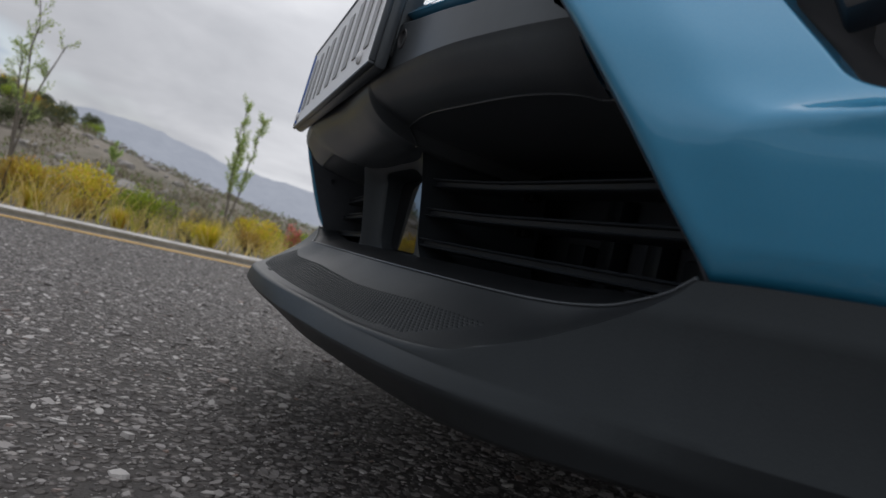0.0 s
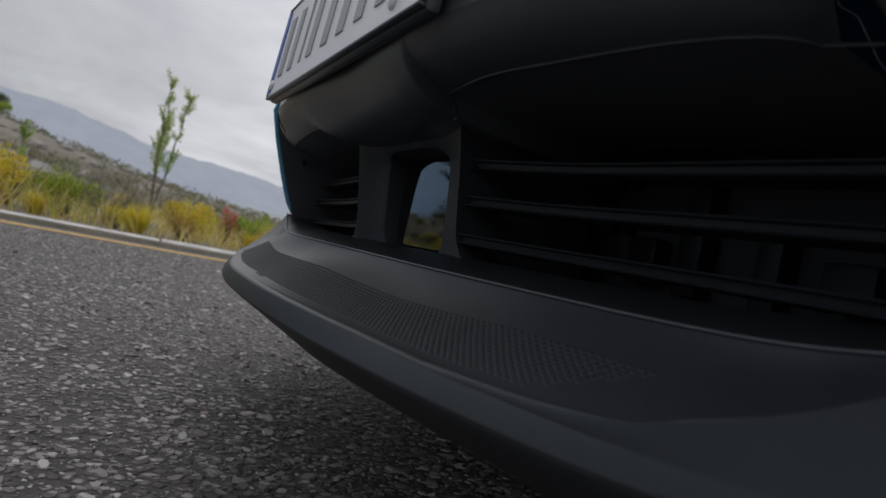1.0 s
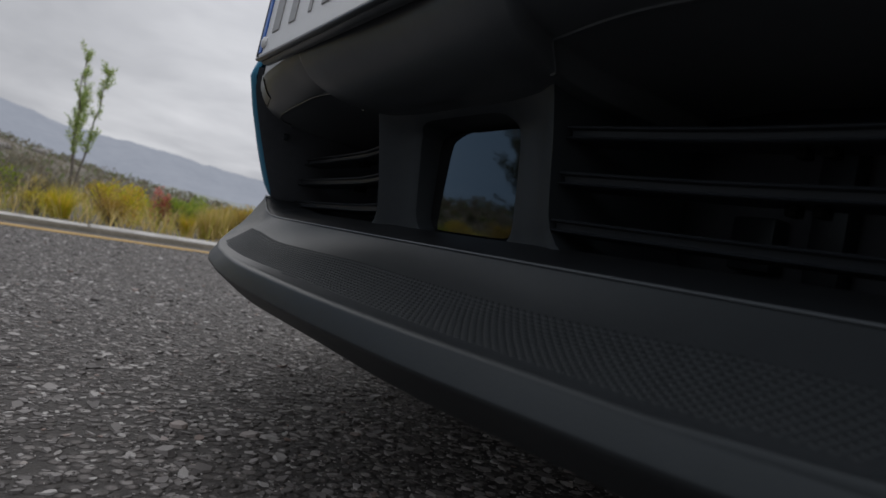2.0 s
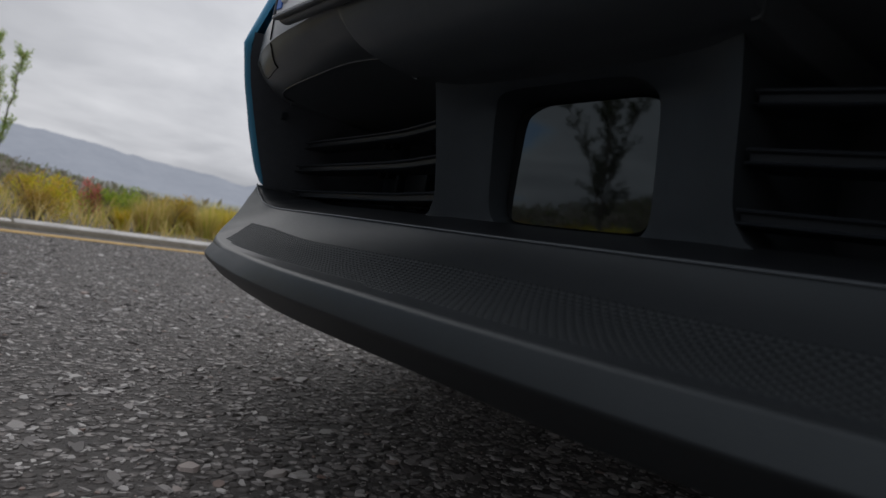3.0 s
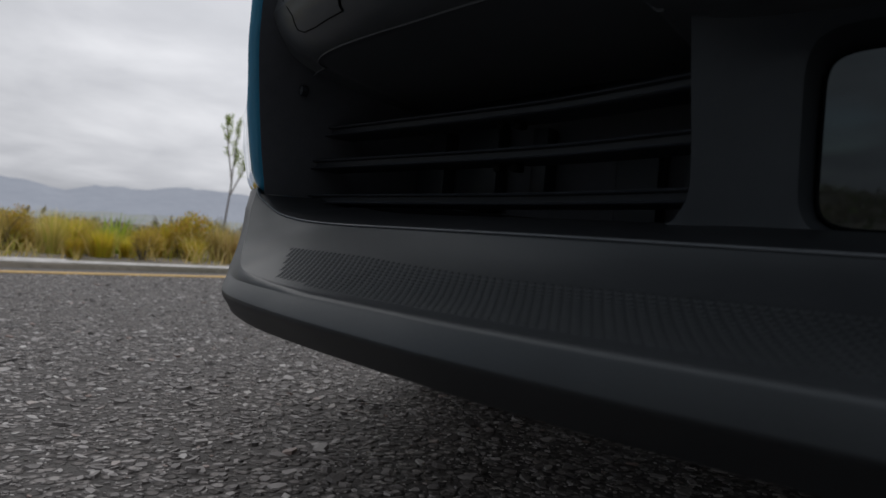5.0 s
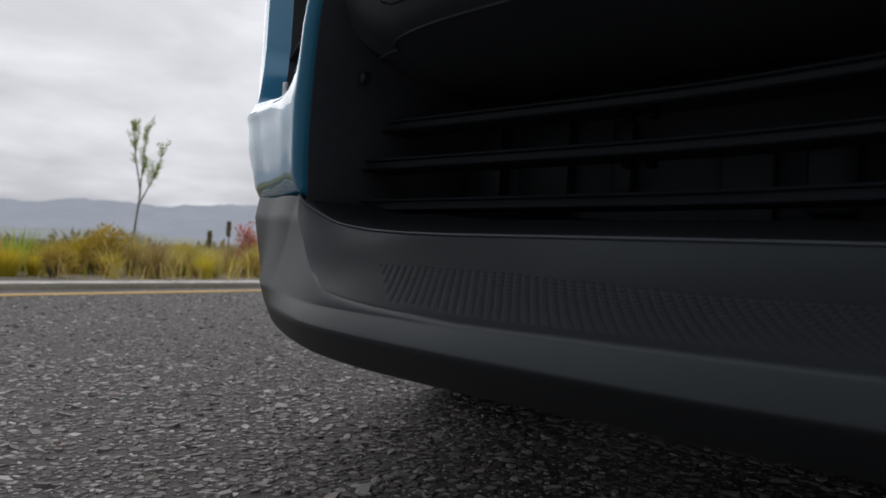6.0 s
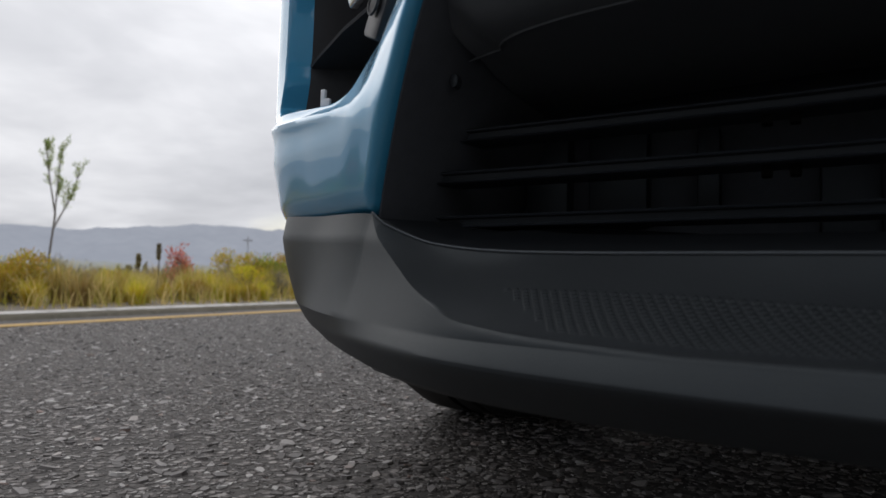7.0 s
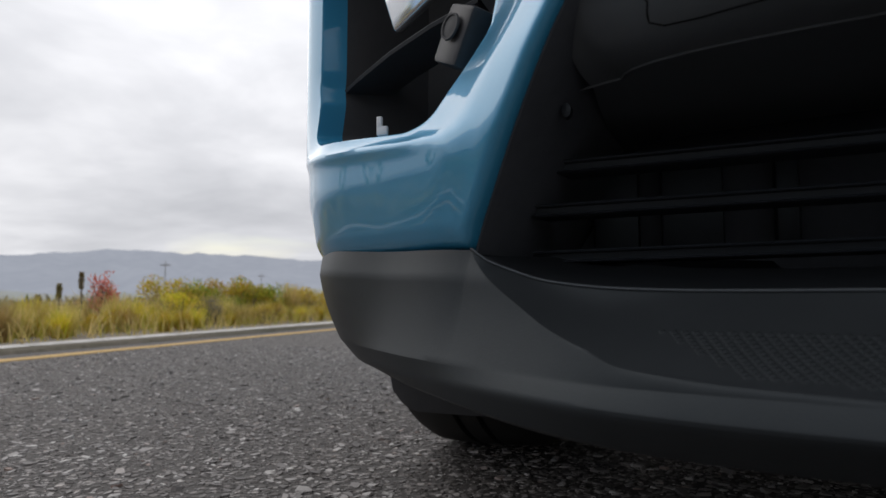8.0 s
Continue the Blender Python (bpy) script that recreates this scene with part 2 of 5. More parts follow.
BARK = plain("grey_bark", (0.10, 0.085, 0.07), (0.2, 0.175, 0.15), 0.9, 30.0, grain=0.5, grain_scale=150.0)
ROCK = plain("weathered_rock", (0.16, 0.15, 0.14), (0.36, 0.34, 0.32), 0.9, 3.0, grain=0.6, grain_scale=12.0)
# pole wood lightened to a pale grey: the valley haze is in its colour
HAZED_POLE = plain("hazed_pole_wood", (0.30, 0.30, 0.31), (0.40, 0.40, 0.41), 0.85, 12.0)


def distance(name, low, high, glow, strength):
    """Far ground seen through much air: the haze is painted in as emission."""
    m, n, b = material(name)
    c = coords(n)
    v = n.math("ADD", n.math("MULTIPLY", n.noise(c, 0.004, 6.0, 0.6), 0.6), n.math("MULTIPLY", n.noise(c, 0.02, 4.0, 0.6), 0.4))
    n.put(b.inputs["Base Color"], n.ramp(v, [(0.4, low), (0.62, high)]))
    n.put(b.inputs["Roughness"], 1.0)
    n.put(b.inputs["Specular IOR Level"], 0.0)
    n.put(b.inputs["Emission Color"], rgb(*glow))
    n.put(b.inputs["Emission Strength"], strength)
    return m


# a blue grey emission stands in for the haze on the far slopes
FAR_MOUNTAIN = distance("far_mountain_haze_glow", (0.05, 0.055, 0.065), (0.085, 0.09, 0.10), (0.43, 0.47, 0.545), 0.55)
NEAR_MOUNTAIN = distance("valley_hills_haze_glow", (0.05, 0.058, 0.045), (0.10, 0.105, 0.085), (0.42, 0.45, 0.48), 0.5)

# ---------------------------------------------------------------- small builders


def mesh_object(name, verts, faces, mat, parent=None, label="", smooth=True, sharp=35.0):
    me = bpy.data.meshes.new(name)
    me.from_pydata([tuple(v) for v in verts], [], faces)
    me.materials.append(mat)
    if smooth:
        me.shade_smooth()
        me.set_sharp_from_angle(angle=radians(sharp))
    me.update()
    ob = new(name, me)
    if parent is not None:
        ob.parent = parent
    if label:
        tagged(ob, label)
    return ob


def part(name, bm, mat, parent=None, label="", smooth=True, sharp=35.0):
    bmesh.ops.recalc_face_normals(bm, faces=bm.faces[:])
    me = bpy.data.meshes.new(name)
    bm.to_mesh(me)
    bm.free()
    me.materials.append(mat)
    if smooth:
        me.shade_smooth()
        me.set_sharp_from_angle(angle=radians(sharp))
    ob = new(name, me)
    if parent is not None:
        ob.parent = parent
    if label:
        tagged(ob, label)
    return ob


def sheet(rows, wrap=False, bm=None):
    """Quads between rows of points (all rows of one length); wrap joins the last row to the first."""
    bm = bm or bmesh.new()
    vs = [[bm.verts.new(tuple(p)) for p in row] for row in rows]
    n = len(vs)
    for i in range(n if wrap else n - 1):
        a, b = vs[i], vs[(i + 1) % n]
        for j in range(len(a) - 1):
            q = [a[j], a[j + 1], b[j + 1], b[j]]
            keep, seen = [], set()
            for p in q:
                key = (round(p.co.x, 6), round(p.co.y, 6), round(p.co.z, 6))
                if key not in seen:
                    seen.add(key)
                    keep.append(p)
            if len(keep) > 2:
                bm.faces.new(keep)
    return bm


def box(size, at=(0, 0, 0), bevel=0.0, segments=2, bm=None, turn=None):
    b2 = bmesh.new()
    bmesh.ops.create_cube(b2, size=1.0)
    bmesh.ops.scale(b2, vec=size, verts=b2.verts)
    if bevel:
        bmesh.ops.bevel(b2, geom=b2.edges[:], offset=bevel, segments=segments, affect="EDGES", profile=0.5)
    m = Matrix.Translation(at) @ (turn or Matrix())
    bmesh.ops.transform(b2, matrix=m, verts=b2.verts)
    if bm is None:
        return b2
    me = bpy.data.meshes.new("tmp")
    b2.to_mesh(me)
    b2.free()
    bm.from_mesh(me)
    bpy.data.meshes.remove(me)
    return bm


def tube(points, radii, sides=8, bm=None):
    """A closed tapered tube along points."""
    bm = bm or bmesh.new()
    rings = []
    pts = [Vector(p) for p in points]
    for i, p in enumerate(pts):
        d = (pts[min(i + 1, len(pts) - 1)] - pts[max(i - 1, 0)]).normalized()
        u = d.orthogonal().normalized()
        if abs(d.z) < 0.95:
            u = d.cross(Vector((0, 0, 1))).normalized()
        v = d.cross(u)
        rings.append([bm.verts.new(p + (u * math.cos(a) + v * math.sin(a)) * radii[i]) for a in (2 * math.pi * k / sides for k in range(sides))])
    for a, b in zip(rings, rings[1:]):
        for k in range(sides):
            bm.faces.new([a[k], a[(k + 1) % sides], b[(k + 1) % sides], b[k]])
    bm.faces.new(rings[0][::-1])
    bm.faces.new(rings[-1])
    return bm


def empty(name, at=(0, 0, 0)):
    ob = new(name)
    ob.location = at
    ob.empty_display_size = 0.2
    return ob


def curve(knots, values, x):
    """A smooth curve through a few knots, without overshoot."""
    k, v, x = np.asarray(knots, float), np.asarray(values, float), np.atleast_1d(np.asarray(x, float))
    d = np.diff(v) / np.diff(k)
    m = np.zeros(len(k))
    for i in range(1, len(k) - 1):
        m[i] = 0 if d[i - 1] * d[i] <= 0 else 2 * d[i - 1] * d[i] / (d[i - 1] + d[i])
    m[0], m[-1] = (0 if k[0] == 0 else d[0]), d[-1]
    i = np.clip(np.searchsorted(k, x) - 1, 0, len(k) - 2)
    h = k[i + 1] - k[i]
    t = (x - k[i]) / h
    return v[i] * (2 * t**3 - 3 * t**2 + 1) + h * m[i] * (t**3 - 2 * t**2 + t) + v[i + 1] * (3 * t**2 - 2 * t**3) + h * m[i + 1] * (t**3 - t**2)

# ---------------------------------------------------------------- ground, road, distance
EDGE = -2.93            # the yellow line's middle


def height(x, y):
    """The lie of the land beyond the road's edges."""
    if x > EDGE:
        side = max(0.0, x - 6.5)
        return -0.06 + 0.04 * side * math.exp(-side / 60.0) + 9.0 * math.exp(-(((x - 75) / 50) ** 2 + ((y + 60) / 60) ** 2)) * min(1, side / 12)
    s = EDGE - x
    z = 0.012 if s < 4 else 0.012 - 0.035 * (s - 4) * math.exp(-(s - 4) / 120.0)
    turned = min(1.0, max(0.0, (y / min(x, -1.0) - 0.26) / 0.10))
    z += (1 - turned * turned * (3 - 2 * turned)) * (6.2 * math.exp(-(((x + 60) / 30) ** 2 + ((y + 19) / (18 if y > -19 else 4)) ** 2)) + 1.1 * math.exp(-(((x + 62) / 26) ** 2 + ((y - 4) / 14) ** 2))) * min(1.0, max(0.0, s - 6.0) / 15)
    z += 3.0 * math.exp(-(((x + 62) / 18) ** 2 + ((y + 28) / 9) ** 2)) + 3.6 * math.exp(-(((x + 70) / 12) ** 2 + ((y + 45) / 10) ** 2)) + 7.5 * math.exp(-(((x + 35) / 24) ** 2 + ((y + 76) / 24) ** 2))
    if s > 1.2:
        z += 0.05 * noise.noise((x * 0.6, y * 0.6, 0.0)) * min(1, s - 1.2) + 0.5 * noise.noise((x * 0.07, y * 0.07, 3.0)) * min(1, s / 25)
    if s > 900:
        z -= 20
    return z


def spread(start, grow, last):
    out, step = [0.0], start
    while out[-1] < last:
        out.append(out[-1] + step)
        step *= grow
    return out


def build_ground():
    xs = sorted({EDGE - 0.3 - v for v in spread(0.5, 1.09, 3200)} | {EDGE - 0.29, 6.2} | {6.3 + v for v in spread(0.8, 1.14, 3200)})
    ys = sorted({v for v in spread(0.6, 1.09, 3200)} | {-v for v in spread(0.6, 1.09, 3200)})
    bm = sheet([[(x, y, height(x, y) if not (EDGE - 0.3 < x < 6.25) else -0.06) for y in ys] for x in xs])
    ob = part("ground", bm, SOIL, sharp=180)
    tagged(ob, "dry stony ground with brown soil and scrub", "ground", kind="structure")


def build_road():
    # a slab whose lower face lies in the ground
    bm = sheet([[(x, y, z) for y in (-400, -60, -8, -2, 3, 10, 60, 900)] for x, z in ((EDGE - 0.14, -0.2), (EDGE - 0.14, 0.0), (5.9, 0.0), (5.9, -0.2))])
    tagged(part("road", bm, ASPHALT, smooth=False), "dark grey chip seal road with loose stones", "road", kind="structure")
    bm = sheet([[(x, y, z) for y in (-400, -60, -8, -2, 3, 10, 60, 900)] for x, z in ((EDGE - 0.50, -0.2), (EDGE - 0.50, -0.004), (EDGE - 0.142, -0.002), (EDGE - 0.142, -0.2))])
    tagged(part("gutter", bm, GUTTER, smooth=False), "grey gutter strip between road and kerb", "gutter", kind="structure")
    # painted line: a worn band with a ragged outline, 4 mm proud
    rng = random.Random(4)
    ys = [-60 + 0.35 * k for k in range(330)]
    left = [EDGE - 0.05 + rng.uniform(-0.006, 0.006) for _ in ys]
    right = [EDGE + 0.05 + rng.uniform(-0.006, 0.006) for _ in ys]
    bm = sheet([[(a, y, 0.001) for a, y in zip(left, ys)], [(a + 0.003, y, 0.004) for a, y in zip(left, ys)], [(a - 0.003, y, 0.004) for a, y in zip(right, ys)], [(a, y, 0.001) for a, y in zip(right, ys)]])
    tagged(part("road_line", bm, YELLOW, smooth=False), "worn yellow edge line painted on the road", "road line", kind="structure")


def build_kerb():
    stone = None
    rng = random.Random(8)
    for k in range(-14, 46):
        y0 = k * 1.0
        x0 = EDGE - 0.50
        prof = [(0.0, -0.10), (0.0, 0.004), (-0.02, 0.016), (-0.035, 0.020), (-0.10, 0.023), (-0.105, -0.10)]
        rows = []
        for y in (y0 + 0.006, y0 + 0.016, y0 + 0.984, y0 + 0.994):
            inset = 0.004 if y in (y0 + 0.006, y0 + 0.994) else 0.0
            rows.append([(x0 + dx, y, z - inset) for dx, z in prof])
        if stone is None:
            bm = sheet(rows)
            for r in (rows[0], rows[-1]):
                bm.faces.new([bm.verts.new(p) for p in r])
            stone = part("kerb_stone", bm, CONCRETE)
            tagged(stone, "low weathered concrete kerb stone beside the road", "kerb", "kerb stones along the road", "structure")
            first = y0
        else:
            copy_thing(stone, pose(0, y0 - first, rng.uniform(-0.004, 0.004), 0, 0, 0))


SKYLINE_AZ = (-180, -140, -118, -110, -105, -102, -99, -95, -91, -88, -84, -80, -76, -72, -69.5, -67.5, -64, -61, -55, -50, -45, -38, -32, -10, 30, 90, 140, 180)
SKYLINE_EL = (1.0, 0.6, 0.3, 0.5, 3.6, 5.0, 5.5, 5.3, 4.5, 3.8, 3.7, 3.3, 2.8, 2.55, 2.15, 2.7, 2.8, 3.2, 3.1, 3.6, 3.85, 3.6, 3.2, 2.6, 3.2, 4.0, 3.6, 3.0)


def build_mountains():
    def ring(name, radius, els, mat, label, rough, foot):
        rows = []
        n = 720
        for f in (0.0, 0.12, 0.3, 0.5, 0.7, 0.85, 1.0):
            row = []
            for k in range(n + 1):
                a = -180 + 360 * k / n
                top = radius * math.tan(radians(float(np.interp(a, SKYLINE_AZ, els)))) + rough * (noise.noise((a * 0.35, 0, radius)) + 0.7 * noise.noise((a * 1.1, 0, radius)) + 0.45 * noise.noise((a * 2.9, 0, radius)))
                r = radius * (1 - 0.35 * (1 - f)) + 60 * noise.noise((a * 0.5, f * 2, 7.0)) * (1 - f)
                z = foot + (top - foot) * (f ** 1.25) + 14 * noise.noise((a * 0.8, f * 3, 1.0)) * (1 - f) * f * 4
                row.append((r * math.sin(radians(a)), r * math.cos(radians(a)), z))
            rows.append(row)
        tagged(part(name, sheet(rows), mat, sharp=180), label, "mountain", kind="structure")
    ring("backdrop", 3900, SKYLINE_EL, FAR_MOUNTAIN, "blue grey mountain range on the horizon with haze painted in", 13.0, -90)
    low = tuple(0.35 + 0.55 * abs(math.sin(0.13 * a)) for a in SKYLINE_AZ)
    ring("backdrop_hills", 1900, low, NEAR_MOUNTAIN, "low hills across the valley with haze painted in", 5.0, -40)


build_ground()
build_road()
build_kerb()
build_mountains()

# ---------------------------------------------------------------- the car
car = empty("car")
tagged(car, "light blue metallic crossover car with grey bumper parked on asphalt", "car")

YC = 0.5                # plan curves of the nose: a radius and a height by the angle from straight ahead, about (0, YC)
LAST = 77.0             # angle at which the bumper ends at the wheel arch


def polar(a, r, z):
    a = radians(a)
    return Vector((r * math.sin(a), YC - r * math.cos(a), z))


def ease(f):
    f = min(1.0, max(0.0, f))
    return f * f * (3 - 2 * f)


def plan(ks, rs, kz, zs):
    def at(a):
        b = abs(a)
        return float(curve(ks, rs, b)[0]), float(curve(kz, zs, b)[0])
    return at


SEAM = plan((0, 10, 20, 28, 34, 38, 41, 44, 46, 47.7, 55, 62, 70, 95), (.5412, .5540, .5818, .6085, .6340, .6545, .6738, .6966, .7132, .7285, .7618, .8035, .824, .900),
            (0, 20, 34, 38, 41, 44, 46, 47, 47.7, 55, 62, 70, 95), (.2340, .2343, .2347, .2354, .2370, .2418, .2508, .2574, .2646, .2695, .2760, .2796, .2810))
CREST = plan((0, 10, 20, 30, 38, 44, 50, 56, 62, 70, 95), (.6410, .6448, .6572, .6880, .7205, .7360, .7560, .7745, .7920, .8040, .860),
             (0, 20, 30, 38, 44, 50, 56, 62, 70, 95), (.1905, .1885, .1879, .1885, .1900, .1915, .1938, .1950, .1930, .186))
FACET = plan((0, 10, 20, 30, 38, 44, 50, 56, 62, 70, 95), (.6440, .6488, .6647, .6975, .7290, .7415, .7545, .7690, .7810, .7860, .830),
             (0, 20, 30, 38, 44, 50, 62, 70, 95), (.1760, .1745, .1745, .1761, .1778, .1785, .1800, .1810, .180))
LOWER = plan((0, 20, 30, 40, 50, 60, 70, 95), (.605, .638, .6685, .7210, .7490, .7645, .7760, .820), (0, 10, 20, 25, 30, 40, 50, 60, 70, 95), (.1515, .1520, .1525, .1522, .1518, .1560, .1660, .1710, .1745, .176))
FOLD_A = (28, 33, 37.4, 39.5, 41.7, 43.6, 45.3, 46.7, 47.3, 47.7)
LOW_A, LOW_R = (28, 33, 37.4, 41.0), (.6744, .6962, .7130, .7180)
FOLD_Z = (.1907, .1925, .1975, .2060, .2160, .2280, .2400, .2520, .2585, .2646)
ANGLES = sorted({-LAST + 154.0 * k / 220 for k in range(221)} | {s * v for s in (-1, 1) for v in (43, 44, 44.7, 45.4, 46.1, 46.8, 47.3, 47.7, 48.2)})


def face(b, z):
    """Radius of the corner's outer face at a height; it runs on ahead of the seam's corner until the fold cuts it off."""
    d = 47.7 - b
    r0, z0 = SEAM(b) if d <= 0 else (.7285 - .0040 * d + .00012 * d * d, .2646 - .0007 * d)
    r1, z1 = CREST(b)
    s = min(1.0, max(0.0, (z0 - z) / (z0 - z1)))
    power = float(np.interp(b, (28, 40, 55), (1.0, 1.5, 2.2)))
    return r0 + (r1 - r0) * s ** power + 0.0042 * min(s / 0.25, (1 - s) / 0.75)


def fold(a):
    """The line that parts the hollow shelf from the upright corner face: it leaves the seam at the panel's corner, runs down and dies out above the crest."""
    b = abs(a)
    if b >= 47.7:
        return SEAM(a)
    r1, z1 = CREST(a)
    if b < 28:
        return r1 - 0.0060, z1 + 0.0028
    z = float(curve(FOLD_A, FOLD_Z, b)[0])
    f = ease((b - 35.0) / 6.0)
    return (1 - f) * float(curve(LOW_A, LOW_R, b)[0]) + f * face(b, z), z


def shelf(a, u):
    """The hollow between the seam (u = 0) and the fold (u = 1): steep at first, then flatter; nearly straight beside the corner and where the fold dies out."""
    (r0, z0), (r2, z2) = SEAM(a), fold(a)
    b = abs(a)
    w = 0.55 * ease((b - 18.0) / 18.0) * (1 - ease((b - 37.0) / 5.0)) + ease((b - 42.0) / 5.7)
    dr, dz = r2 - r0, z0 - z2
    p1 = (r0 + (0.14 + 0.193 * w) * dr, z2 + (0.53 + 0.137 * w) * dz)
    p2 = (r0 + (0.48 + 0.187 * w) * dr, z2 + (0.17 + 0.163 * w) * dz)
    k0, k1, k2, k3 = (1 - u) ** 3, 3 * (1 - u) ** 2 * u, 3 * (1 - u) * u * u, u ** 3
    return polar(a, k0 * r0 + k1 * p1[0] + k2 * p2[0] + k3 * r2, k0 * z0 + k1 * p1[1] + k2 * p2[1] + k3 * z2)


def corner_face(a, u):
    """The upright face between the fold (u = 0) and the crest (u = 1); ahead of the corner it is only the rounding of the crest."""
    (r0, z0), (r1, z1) = fold(a), CREST(a)
    roll, arc = ease((abs(a) - 33.0) / 8.0), radians(76.0) * u
    z = z0 + (z1 - z0) * ((1 - roll) * (1 - math.cos(arc)) / (1 - math.cos(radians(76.0))) + roll * u)
    return polar(a, (1 - roll) * (r0 + (r1 - r0) * math.sin(arc) / math.sin(radians(76.0))) + roll * face(abs(a), z), z)


def build_lip():
    rows = []
    def inner(a, k):
        r, z = SEAM(a)
        return polar(a, r - (0.012, 0.003)[k], z - (0.012, 0.0005)[k])
    for k in range(2):
        rows.append([inner(a, k) for a in ANGLES])
    for i in range(41):
        rows.append([shelf(a, i / 40) for a in ANGLES])
    for i in range(1, 21):
        rows.append([corner_face(a, i / 20) for a in ANGLES])
    def edge(a, k):
        p, q, r = (polar(a, *at(a)) for at in (CREST, FACET, LOWER))
        if k == 0:
            return p.lerp(q, 0.08)
        if k < 6:
            # the facet's lower edge is rounded, more so towards the corner
            soft = 0.12 + 0.16 * ease((abs(a) - 18.0) / 16.0)
            t = (k - 1) / 4
            start, end = p.lerp(q, 1 - soft), q.lerp(r, 0.8 * soft)
            return start.lerp(q, t).lerp(q.lerp(end, t), t)
        r3, z3 = LOWER(a)
        return (polar(a, r3 + 0.001, z3 + 0.003), polar(a, r3 - 0.004, z3), polar(a, r3 - 0.03, z3 - 0.002), polar(a, r3 - 0.16, z3 + 0.012), polar(a, r3 - 0.30, z3 + 0.02))[k - 6]
    for k in range(11):
        rows.append([edge(a, k) for a in ANGLES])
    # turn the ends in behind the wheel arch
    for row in rows:
        p, q = row[0].copy(), row[-1].copy()
        row.insert(0, Vector((p.x + 0.10, p.y + 0.004, p.z)))
        row.append(Vector((q.x - 0.10, q.y + 0.004, q.z)))
    lip = part("bumper_lip", sheet(rows), GREY_PLASTIC, car, "grained dark grey plastic lower bumper lip", sharp=20)
    # thin raised bead along the seam
    bead = [polar(a, SEAM(a)[0] + 0.0001, SEAM(a)[1] + 0.0009) for a in ANGLES if abs(a) <= 47.7]
    part("seam_bead", tube(bead, [0.0009] * len(bead), 8), BLACK_PLASTIC, lip, "thin bead along the bumper seam")
    # field of small raised studs on the shelf, in staggered rows; its ends slant
    verts, faces = [], []
    steps = [i / 60 for i in range(61)]
    a = -39.5
    col = 0
    while a < 39.5:
        r = (SEAM(a)[0] + CREST(a)[0]) / 2
        b = abs(a)
        low = float(np.interp(b, (0, 30, 35, 38), (0.30, 0.34, 0.39, 0.45)))
        high = min(0.89, 0.42 + (38.2 - b) / 10.5)
        r0, r2 = SEAM(a)[0], fold(a)[0]
        across = [(math.hypot(q.x, YC - q.y) - r0) / (r2 - r0) for q in (shelf(a, u) for u in steps)]
        for i in range(17):
            f = low + 0.042 * i
            if (i + col) % 2 or f > high:
                continue
            u = float(np.interp(f, across, steps))
            p = shelf(a, u)
            du = shelf(a + math.degrees(0.0023 / r), u) - p
            dv = (shelf(a, u + 0.01) - p).normalized() * 0.0023
            nrm = du.cross(dv).normalized()
            if nrm.z < 0:
                nrm = -nrm
            k = len(verts)
            top = nrm * 0.0005
            verts += [p - du, p - dv, p + du, p + dv, p - du * 0.45 + top, p - dv * 0.45 + top, p + du * 0.45 + top, p + dv * 0.45 + top]
            faces += [(k, k + 1, k + 5, k + 4), (k + 1, k + 2, k + 6, k + 5), (k + 2, k + 3, k + 7, k + 6), (k + 3, k, k + 4, k + 7), (k + 4, k + 5, k + 6, k + 7)]
        a += math.degrees(0.0026 / r)
        col += 1
    pad = mesh_object("stud_pattern", verts, faces, GRIP_PLASTIC, lip, "fine moulded diamond grip pattern", smooth=False)
    tagged(pad, kind="stuff")


# inner edge of the painted corner panels, by height
EDGE_Z, EDGE_X, EDGE_Y = (.265, .30, .34, .38, .42), (.5442, .5255, .5043, .4804, .4519), (.0094, -.0109, -.0316, -.0522, -.0702)


def panel_edge(z):
    h = min(max(z, 0.265), 0.42)
    x, y = float(np.interp(h, EDGE_Z, EDGE_X)), float(np.interp(h, EDGE_Z, EDGE_Y))
    if z > 0.42:
        x -= 0.35 * (z - 0.42)
        y += 0.30 * (z - 0.42)
    return math.degrees(math.atan2(x, YC - y)), math.hypot(x, YC - y)


PANEL_R = ((30, 38, 47.7, 55, 62, 66, 70, 77, 95), (.690, .712, .731, .7632, .8045, .8180, .8240, .8340, .880))


def panel_point(u, z):
    """The painted corner panel: u from its inner edge (0) to the wheel arch (1)."""
    a0, r0 = panel_edge(z)
    a = a0 + (LAST - a0) * u
    r = float(curve(*PANEL_R, a)[0])
    r += (r0 - float(curve(*PANEL_R, a0)[0])) * (1 - u) ** 3
    # it swells towards a ridge; below the opening the ridge overhangs, above it the pillar and the sill lie back
    ridge = 0.335 + 0.00144 * (a - 44.0)
    under, above = max(0.0, ridge - z), max(0.0, z - ridge)
    swell = min(1.0, u / 0.12) * (0.0075 + 0.006 * math.exp(-((a - 61.0) / 6.0) ** 2)) * min(1.0, max(0.0, (z - 0.265) / 0.06))
    brow = 0.0032 * ease((a - 46.0) / 10.0) * math.exp(-(under / 0.0085) ** 2)
    lie = 0.60 + 0.40 * (1 - ease((a - a0 - 11.0) / 8.0))
    hollow = (0.0125 * (1 - math.exp(-above / 0.007)) + 0.28 * min(above, 0.08)) * min(1.0, (a - a0) / 9.3) * lie * (1 - ease((a - 62.0) / 4.0))
    foot = 0.0032 * min(1.0, max(0.0, (0.2815 - z + 0.008 * u) / 0.012))
    return polar(a, r + swell + brow - hollow - foot, z)


